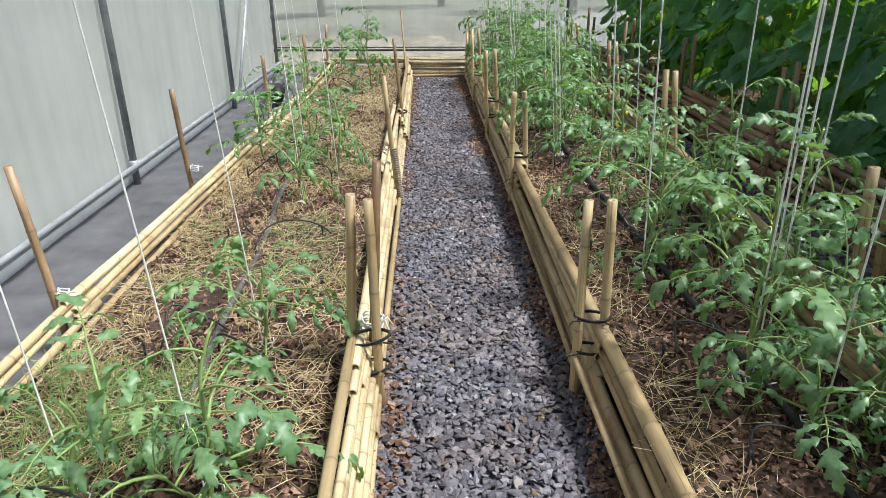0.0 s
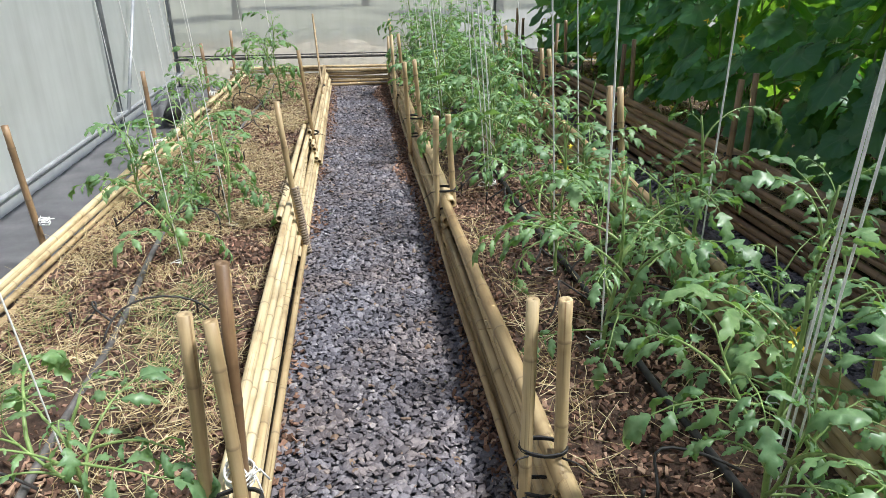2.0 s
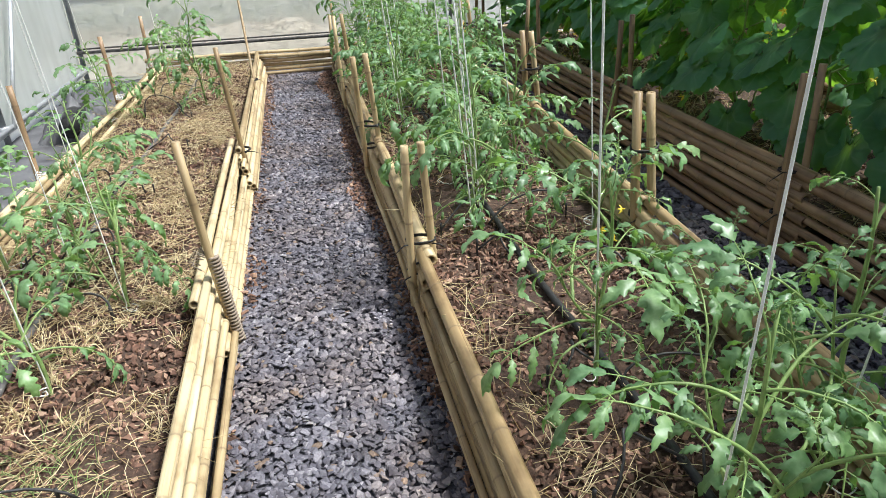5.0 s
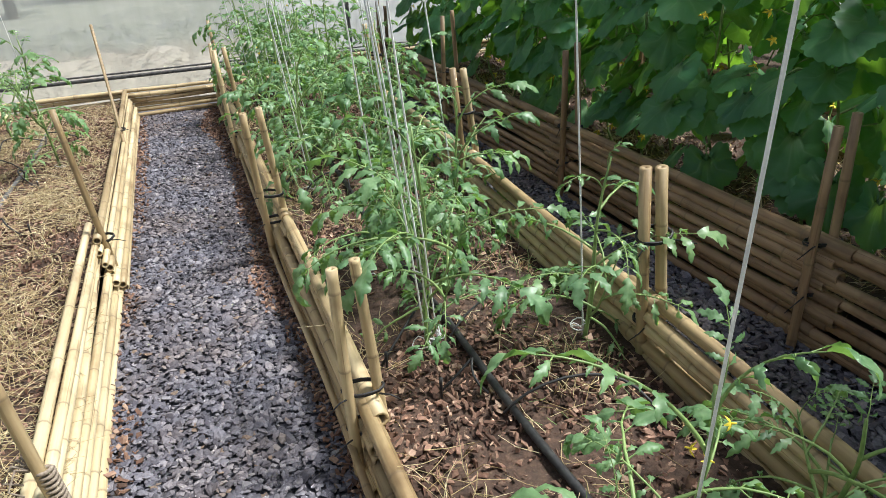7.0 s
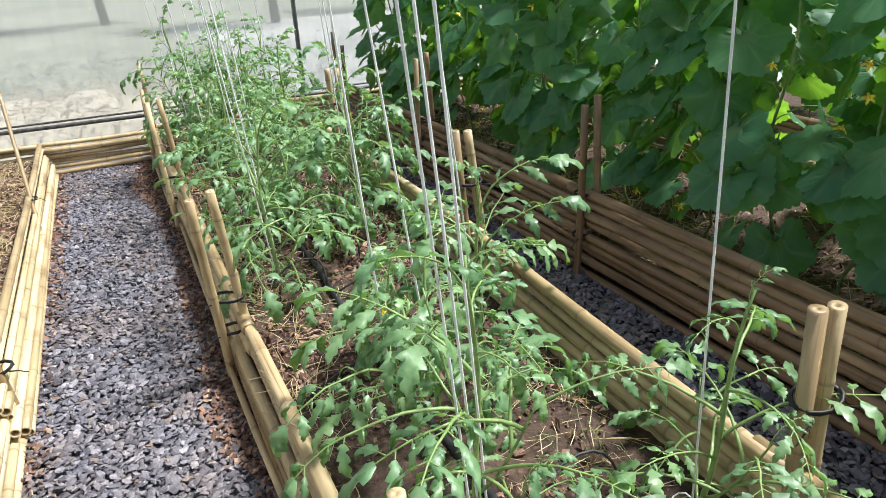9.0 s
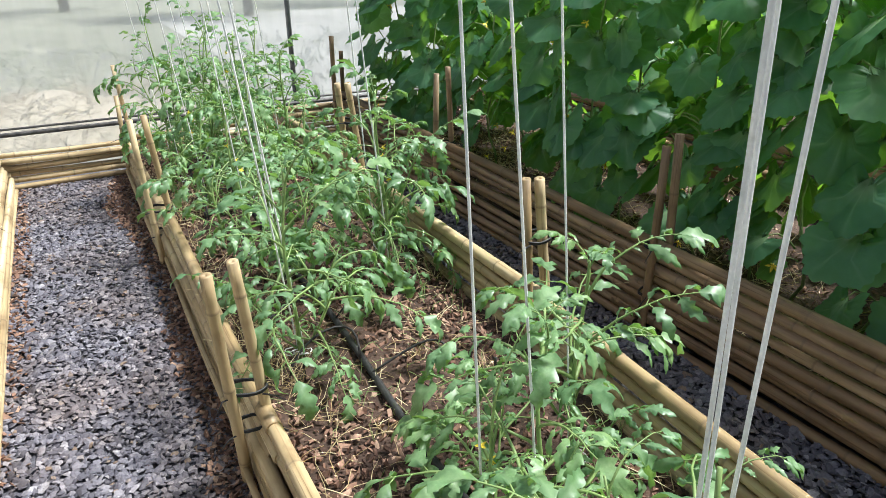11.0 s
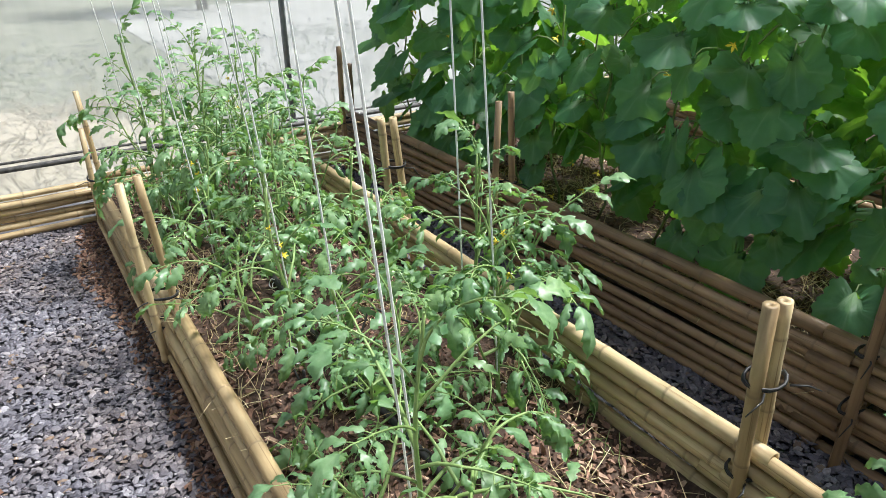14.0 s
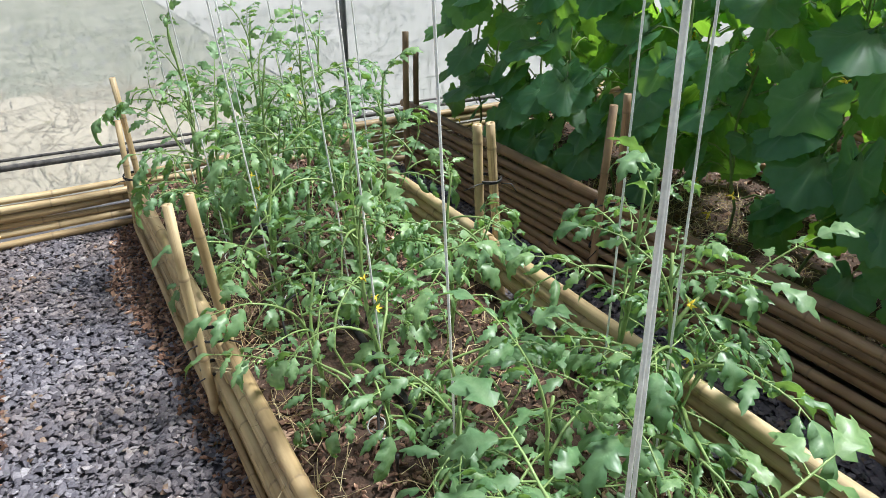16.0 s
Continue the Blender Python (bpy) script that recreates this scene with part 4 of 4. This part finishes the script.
def cucumber(x, y, h, seed, count, facing=-1):
    g = random.Random(seed)
    e = empty("cucumber_vine", (x, y, SOIL_CUCUMBER), "dark green cucumber vine climbing twine, broad leaves, yellow flowers", "cucumber vine", "cucumber vines")
    pts = [Vector((0.04 * math.sin(i * 1.3 + seed), 0.05 * math.cos(i * 1.1 + seed), h * i / 14)) for i in range(15)]
    s = Shape()
    s.tube(pts, [0.007 - 0.003 * i / 14 for i in range(15)], 6)
    part("stem", s.mesh("stem", VINE_STEM), e)
    for k in range(count):
        f = 0.13 + 0.87 * ((k + g.random()) / count)
        w = f * 14
        i0 = min(13, int(w))
        q = pts[i0].lerp(pts[i0 + 1], w - i0)
        # leaves turn to the light of the walk on one side and of the next walk on the other
        turn = (math.pi / 2 if g.random() < 0.7 else -math.pi / 2) + g.gauss(0, 0.75)
        size = g.uniform(0.62, 1.2) * (0.8 if f < 0.15 else 1.0)
        out = g.uniform(0.0, 0.12)
        m = Matrix.Translation(q) @ Matrix.Rotation(turn, 4, "Z") @ Matrix.Translation((0, out * 0.4, 0)) @ Matrix.Rotation(radians(g.uniform(-22, 20)), 4, "X") @ Matrix.Rotation(radians(g.uniform(-25, 25)), 4, "Y") @ Matrix.Diagonal((size, size, size, 1))
        part("leaf", CLEAVES[g.randrange(12)], e, m)
    for k in range(3):
        f = g.uniform(0.1, 0.85)
        q = pts[int(f * 14)] + Vector((-0.09 + g.uniform(-0.05, 0.03), g.uniform(-0.1, 0.1), 0))
        part("flower", FLOWERS[1], e, Matrix.Translation(q) @ pose(0, 0, 0, g.uniform(20, 80), 0, g.uniform(60, 130)), "yellow cucumber flower")
    return e


k = 0
for row, (x, y0, y1, step, count) in enumerate(((2.40, 0.4, 9.4, 0.31, 26), (3.0, 0.6, 9.4, 0.33, 30), (4.65, 1.5, 9.5, 0.38, 30), (5.3, 1.8, 9.5, 0.42, 30))):
    y = y0
    while y < y1:
        k += 1
        # before y 4, extra leaves and unseen height are added to shade the middle bed
        cucumber(x + rnd.uniform(-0.06, 0.06), y + rnd.uniform(-0.06, 0.06), (rnd.uniform(1.5, 1.75) if row == 0 else rnd.uniform(1.6, 1.9)) + 1.25 * min(1.0, max(0.0, (4.0 - y) / 0.9)), 2000 + k, count + (12 if y < 4.4 else 0))
        y += step


# ---- gravel, mulch and straw ----
def scatter_mesh(name, mat, base_v, base_f, places, sizes, tilts, label, smooth=False, jitter=0.22, flat=(1, 1, 1), category="gravel", rough=0.1):
    """Many small pieces as one mesh: each a bent copy of one lump."""
    n, nv = len(places), len(base_v)
    v = np.repeat(base_v[None], n, 0) * (1 + rng.uniform(-jitter, jitter, (n, nv, 1)))
    v = (v + rng.normal(0, rough, (n, nv, 3))) * rng.uniform(0.75, 1.3, (n, 1, 3)) * np.array(flat)[None, None]
    a, b, c = rng.uniform(0, 6.283, n), rng.normal(0, tilts, n), rng.normal(0, tilts, n)
    ca, sa, cb, sb, cc, sc = np.cos(a), np.sin(a), np.cos(b), np.sin(b), np.cos(c), np.sin(c)
    x, y, z = v[..., 0], v[..., 1], v[..., 2]
    y, z = y * cb[:, None] - z * sb[:, None], y * sb[:, None] + z * cb[:, None]
    x, z = x * cc[:, None] - z * sc[:, None], x * sc[:, None] + z * cc[:, None]
    x, y = x * ca[:, None] - y * sa[:, None], x * sa[:, None] + y * ca[:, None]
    v = np.stack([x, y, z], -1) * sizes[:, None, None] + places[:, None]
    f = (base_f[None] + (np.arange(n) * nv)[:, None, None]).reshape(-1, base_f.shape[1])
    me = bpy.data.meshes.new(name)
    me.from_pydata(v.reshape(-1, 3).tolist(), [], f.tolist())
    me.materials.append(mat)
    if smooth:
        me.polygons.foreach_set("use_smooth", [True] * len(f))
    return tagged(part(name, me), label, category, kind="stuff")


bm = bmesh.new()
bmesh.ops.create_icosphere(bm, subdivisions=1, radius=1)
ICO_V = np.array([p.co[:] for p in bm.verts])
ICO_F = np.array([[p.index for p in f.verts] for f in bm.faces])
bm.free()
CUBE_V = np.array([(-1, -1, -1), (1, -1, -1), (1, 1, -1), (-1, 1, -1), (-1, -1, 1), (1, -1, 1), (1, 1, 1), (-1, 1, 1)], float)
CUBE_F = np.array([(0, 3, 2, 1), (4, 5, 6, 7), (0, 1, 5, 4), (1, 2, 6, 5), (2, 3, 7, 6), (3, 0, 4, 7)])


def grid_places(x0, x1, y0, y1, step, z, dz, shake=0.5):
    gx, gy = np.meshgrid(np.arange(x0, x1, step), np.arange(y0, y1, step))
    p = np.stack([gx.ravel(), gy.ravel(), np.full(gx.size, z)], -1)
    p[:, :2] += rng.uniform(-shake, shake, (len(p), 2)) * step
    p[:, 2] += rng.uniform(0, dz, len(p))
    return p


def gravel(x0, x1, y0, y1, step, label, z=0.003):
    p = grid_places(x0, x1, y0, y1, step, z, 0.009, 0.9)
    scatter_mesh("gravel", STONE, ICO_V, ICO_F, p, step * (0.42 + 0.62 * rng.random(len(p)) ** 1.5), 0.33, label, jitter=0.34, flat=(1.25, 0.95, 0.36), rough=0.12)


gravel(-0.35, 0.39, 0.3, 9.64, 0.0158, "blue-grey crushed slate gravel on the walk")
gravel(-0.35, 0.39, -2.9, 0.3, 0.04, "blue-grey crushed slate gravel on the walk")
gravel(1.22, 2.02, 1.5, 9.64, 0.0185, "blue-grey crushed slate gravel on the second walk", WALK_2)
gravel(3.45, 4.15, 2.0, 9.64, 0.05, "blue-grey crushed slate gravel on the third walk")


def inside(x, y):
    """Whether a place in the middle bed lies within its edging."""
    return not EDGE_2 + edge_bend(y) - 0.035 < x < 1.8


def mulch(x0, x1, y0, y1, step, z, label, keep=1.0):
    p = grid_places(x0, x1, y0, y1, step, z, 0.022)
    w = np.array([noise.noise((a * 1.7, b * 1.7, z * 20)) for a, b in p[:, :2]])
    p = p[(w + rng.uniform(-0.4, 0.4, len(p)) < keep) & np.array([inside(a, b) for a, b in p[:, :2]])]
    scatter_mesh("bark_mulch", CHIP, CUBE_V, CUBE_F, p, rng.uniform(0.003, 0.010, len(p)), 0.7, label, jitter=0.3, flat=(1.25, 0.7, 0.36), category="mulch", rough=0.38)


mulch(-1.44, -0.42, 0.6, 9.6, 0.019, SOIL_LEFT - 0.006, "red-brown bark mulch on the bed", 0.7)
mulch(0.45, 1.44, 1.2, 9.6, 0.019, SOIL_Z - 0.006, "red-brown bark mulch on the middle bed", 0.22)
mulch(2.09, 3.38, 2.5, 9.6, 0.034, SOIL_CUCUMBER - 0.006, "red-brown bark mulch under the cucumbers", 0.25)
# crumbs of mulch fallen along both rims of the walk
p = np.concatenate([grid_places(-0.36, -0.24, 0.5, 9.6, 0.022, 0.010, 0.012), grid_places(0.16, 0.38, 0.5, 9.6, 0.015, 0.012, 0.010)])
w = np.array([noise.noise((a * 2.0, b * 1.4, 7.0)) for a, b in p[:, :2]])
edge = np.where(p[:, 0] < 0, 0.02 - p[:, 0], p[:, 0] - 0.01)
p = p[w + (edge - 0.29) * 7 + np.where(p[:, 0] > 0, 0.55 * np.clip((p[:, 1] - 6.8) / 0.9, 0, 1), 0.0) + rng.uniform(-0.3, 0.3, len(p)) > 0.2]
scatter_mesh("fallen_mulch", CHIP, CUBE_V, CUBE_F, p, rng.uniform(0.0035, 0.010, len(p)), 0.5, "crumbs of bark mulch spilled on the gravel's rim", jitter=0.3, flat=(1.3, 0.75, 0.3), category="mulch")


def straw(x0, x1, y0, y1, count, z, label, patch=0.0, up=0.25, length=(0.05, 0.16), r=0.0013, mat=None, name="dry_straw"):
    s = Shape()
    made = 0
    while made < count:
        x, y = rnd.uniform(x0, x1), rnd.uniform(y0, y1)
        if noise.noise((x * 2.3, y * 1.6, 11.0)) + rnd.uniform(-0.25, 0.25) < patch or (z > 0 and not inside(x, y)):
            continue
        made += 1
        a, ln, rise = rnd.uniform(0, 6.28), rnd.uniform(*length), abs(rnd.gauss(0, up))
        d = Vector((math.cos(a) * math.cos(rise), math.sin(a) * math.cos(rise), math.sin(rise)))
        q = Vector((x, y, z + rnd.uniform(0, 0.025)))
        bend = Vector((rnd.uniform(-0.3, 0.3), rnd.uniform(-0.3, 0.3), rnd.uniform(-0.3, 0.1))) * ln
        s.tube([q, q + d * ln * 0.5 - bend * 0.15, q + d * ln + bend * 0.5], [r, r, r * 0.5], 3, caps=False)
    return tagged(part(name, s.mesh(name, mat or STRAW)), label, "straw", kind="stuff")


straw(-1.46, -0.42, 0.8, 9.5, 6800, SOIL_LEFT + 0.006, "dry yellow straw strewn on the bed", 0.0)
straw(0.44, 1.44, 1.3, 9.5, 850, SOIL_Z + 0.004, "dry yellow straw strewn on the middle bed", 0.05)
straw(0.46, 0.60, 1.3, 9.4, 900, SOIL_Z + 0.006, "dry yellow straw along the bamboo edging", -0.1, 0.6)
straw(2.09, 3.3, 2.5, 9.5, 2400, SOIL_CUCUMBER + 0.004, "dry yellow straw under the cucumbers", 0.0, 0.6, (0.06, 0.2))
straw(-1.46, -1.25, 0.8, 8.5, 1400, SOIL_LEFT + 0.004, "dry yellow straw along the bamboo edging", -0.1, 0.4)
straw(-1.44, -0.9, 1.3, 2.3, 1200, SOIL_LEFT, "tuft of green grass growing in the bed", -0.05, 1.0, (0.05, 0.16), 0.0014, TOMATO_STEM, "grass_tuft")
straw(-1.4, -0.5, 2.9, 3.9, 500, SOIL_LEFT, "tuft of green grass growing in the bed", 0.1, 0.9, (0.04, 0.09), 0.0013, TOMATO_STEM, "grass_tuft")

straw(0.5, 1.4, 3.8, 7.0, 260, SOIL_Z, "thin yellow-green sprouts coming up through the mulch", 0.1, 1.1, (0.04, 0.11), 0.0013, VINE_STEM, "grass_tuft")


def tufts(x0, x1, y0, y1, count, label, mat=None, length=(0.05, 0.12)):
    """Small bleached grass tufts, each a fan of bent blades from one root."""
    s = Shape()
    for k in range(count):
        x, y = rnd.uniform(x0, x1), rnd.uniform(y0, y1)
        if noise.noise((x * 1.9, y * 1.3, 5.0)) < -0.12 or not inside(x, y):
            continue
        for b in range(rnd.randrange(8, 20)):
            a, rise, ln = rnd.uniform(0, 6.28), rnd.uniform(0.25, 1.3), rnd.uniform(*length)
            q = Vector((x + rnd.gauss(0, 0.018), y + rnd.gauss(0, 0.018), soil_at(x) - 0.004))
            d = Vector((math.cos(a) * math.cos(rise), math.sin(a) * math.cos(rise), math.sin(rise)))
            end = q + d * ln + Vector((rnd.uniform(-0.3, 0.3), rnd.uniform(-0.3, 0.3), -0.55 * math.cos(rise))) * ln
            end.z = max(end.z, soil_at(x) + 0.006)
            s.tube([q, q + d * ln * 0.55, end], [0.0019, 0.0017, 0.0007], 3, caps=False)
    return tagged(part("grass_tuft", s.mesh("grass_tuft", mat or STRAW)), label, "dry grass", kind="stuff")


tufts(-1.42, -0.46, 1.6, 9.3, 560, "bleached dry grass tufts standing in the mulch")
tufts(0.5, 1.38, 2.0, 9.2, 70, "bleached dry grass tufts in the middle bed")
tufts(2.07, 2.9, 2.8, 9.2, 90, "dry grass tufts under the cucumbers", None, (0.06, 0.16))
# a heap of cloth with an end of black pipe by the film wall
e = empty("cloth_heap", (-1.84, 8.1, 0.0), "crumpled grey ground cloth heaped over black pipe", "cloth heap")
s = Shape()
n = 26
verts = []
for j in range(n + 1):
    for i in range(n + 1):
        u, v = 2 * i / n - 1, 2 * j / n - 1
        lift = max(0.0, 1 - u * u) * max(0.0, 1 - v * v)
        verts.append((0.20 * u, 0.52 * v, -0.03 + 0.33 * lift ** 0.6 * (0.75 + 0.5 * noise.noise((u * 2.5, v * 4.5, 3.0))) + 0.02 * noise.noise((u * 8, v * 14, 1.0))))
s.add(verts, [(j * (n + 1) + i, j * (n + 1) + i + 1, (j + 1) * (n + 1) + i + 1, (j + 1) * (n + 1) + i) for j in range(n) for i in range(n)])
part("cloth_lump", s.mesh("cloth_lump", SHEET), e)
s = Shape()
s.tube([(0.10, -0.56, 0.13), (0.08, -0.40, 0.14), (0.05, -0.2, 0.15), (0.02, 0.0, 0.15)], 0.075, 14)
part("pipe_end", s.mesh("pipe_end", RUBBER), e, None, "thick black pipe end")

# ---- outside, behind the film ----
s = Shape()
n = 28
verts = []
for j in range(9):
    for i in range(n + 1):
        x = -3.2 + 4.6 * i / n
        f = j / 8
        verts.append((x, 10.5 + 1.5 * f, -0.05 + 0.42 * math.sin(math.pi * f) * (0.55 + 0.45 * math.sin(math.pi * i / n)) * (1 + 0.3 * noise.noise((x * 3, f * 3, 0)))))
s.add(verts, [(j * (n + 1) + i, j * (n + 1) + i + 1, (j + 1) * (n + 1) + i + 1, (j + 1) * (n + 1) + i) for j in range(8) for i in range(n)])
for k in range(1600):
    x, f = rnd.uniform(-3.1, 1.3), rnd.random()
    q = Vector((x, 10.5 + 1.5 * f, 0.0 + 0.36 * math.sin(math.pi * f)))
    d = Vector((rnd.gauss(0, 1), rnd.gauss(0, 1), rnd.gauss(0.1, 0.5))).normalized() * rnd.uniform(0.1, 0.3)
    s.tube([q, q + d * 0.5 + Vector((0, 0, 0.03)), q + d], [0.004, 0.004, 0.002], 3, caps=False)
tagged(part("hay_heap", s.mesh("hay_heap", HAY)), "low heap of pale dry hay behind the film", "hay heap", kind="stuff")
# added pale sheet: makes the end film look glaring white on the right
sheet("ground_yard", 2.3, 14.0, 10.7, 24.0, -0.045, 0.5, 0.006, GLARE, "pale ground added outside to whiten the view through the end wall", 12.0)
straw(-5.0, 6.0, 10.5, 18.0, 3600, -0.06, "long pale meadow grass outside", -0.2, 1.2, (0.1, 0.3), 0.0025, WILD_LEAF, "meadow_grass")
s = Shape()
for k in range(420):
    q = Vector((rnd.uniform(-5, 6), rnd.uniform(11.5, 17), rnd.uniform(0.05, 0.3)))
    s.add([q + Vector((0.03 * math.cos(w), 0.01 * math.sin(3 * w), 0.03 * math.sin(w))) for w in (0, 1.05, 2.1, 3.14, 4.2, 5.2)], [(0, 1, 2, 3, 4, 5)])
tagged(part("wild_flowers", s.mesh("wild_flowers", PEBBLE_WHITE)), "scattered small white meadow flowers outside", "flowers", kind="stuff")


def tree(x, y, h, seed):
    g = random.Random(seed)
    e = empty("tree", (x, y, -0.06), "leafy tree in the meadow behind the film", "tree", "trees outside")
    s = Shape()
    top = Vector((g.uniform(-0.3, 0.3), 0, h * 0.65))
    s.tube([(0, 0, 0), top * 0.5 + Vector((0.06, 0, 0)), top], [0.13, 0.09, 0.04], 8)
    tips = []
    for k in range(7):
        a, f = g.uniform(0, 6.28), g.uniform(0.4, 1.0)
        q = top * f
        t = q + Vector((math.cos(a) * h * 0.28, math.sin(a) * h * 0.28, h * g.uniform(0.1, 0.3)))
        s.tube([q, q.lerp(t, 0.5) + Vector((0, 0, 0.1)), t], [0.05, 0.03, 0.012], 6)
        tips += [t, q.lerp(t, 0.6)]
    part("trunk", s.mesh("trunk", BARK), e)
    s = Shape()
    for k in range(900):
        c = tips[g.randrange(len(tips))] + Vector((g.gauss(0, 0.32), g.gauss(0, 0.32), g.gauss(0, 0.28))) * h * 0.3
        leaflet(s, c, (g.gauss(0, 1), g.gauss(0, 1), g.gauss(-0.3, 0.6)), (g.gauss(0, 0.5), g.gauss(0, 0.5), 1), 0.22, 0.07, 0.5, 0.0, g)
    part("crown", s.mesh("crown", WILD_LEAF), e)


for k, (x, y, h) in enumerate(((-7, 24, 5.5), (-3.2, 22, 4.6), (0.5, 27, 6), (4.5, 23, 5), (9, 25, 6), (13, 20, 5), (-12, 18, 5), (11, 10, 4.5), (12, 4, 5), (-9, 9, 4.5))):
    tree(x, y, h, 70 + k)
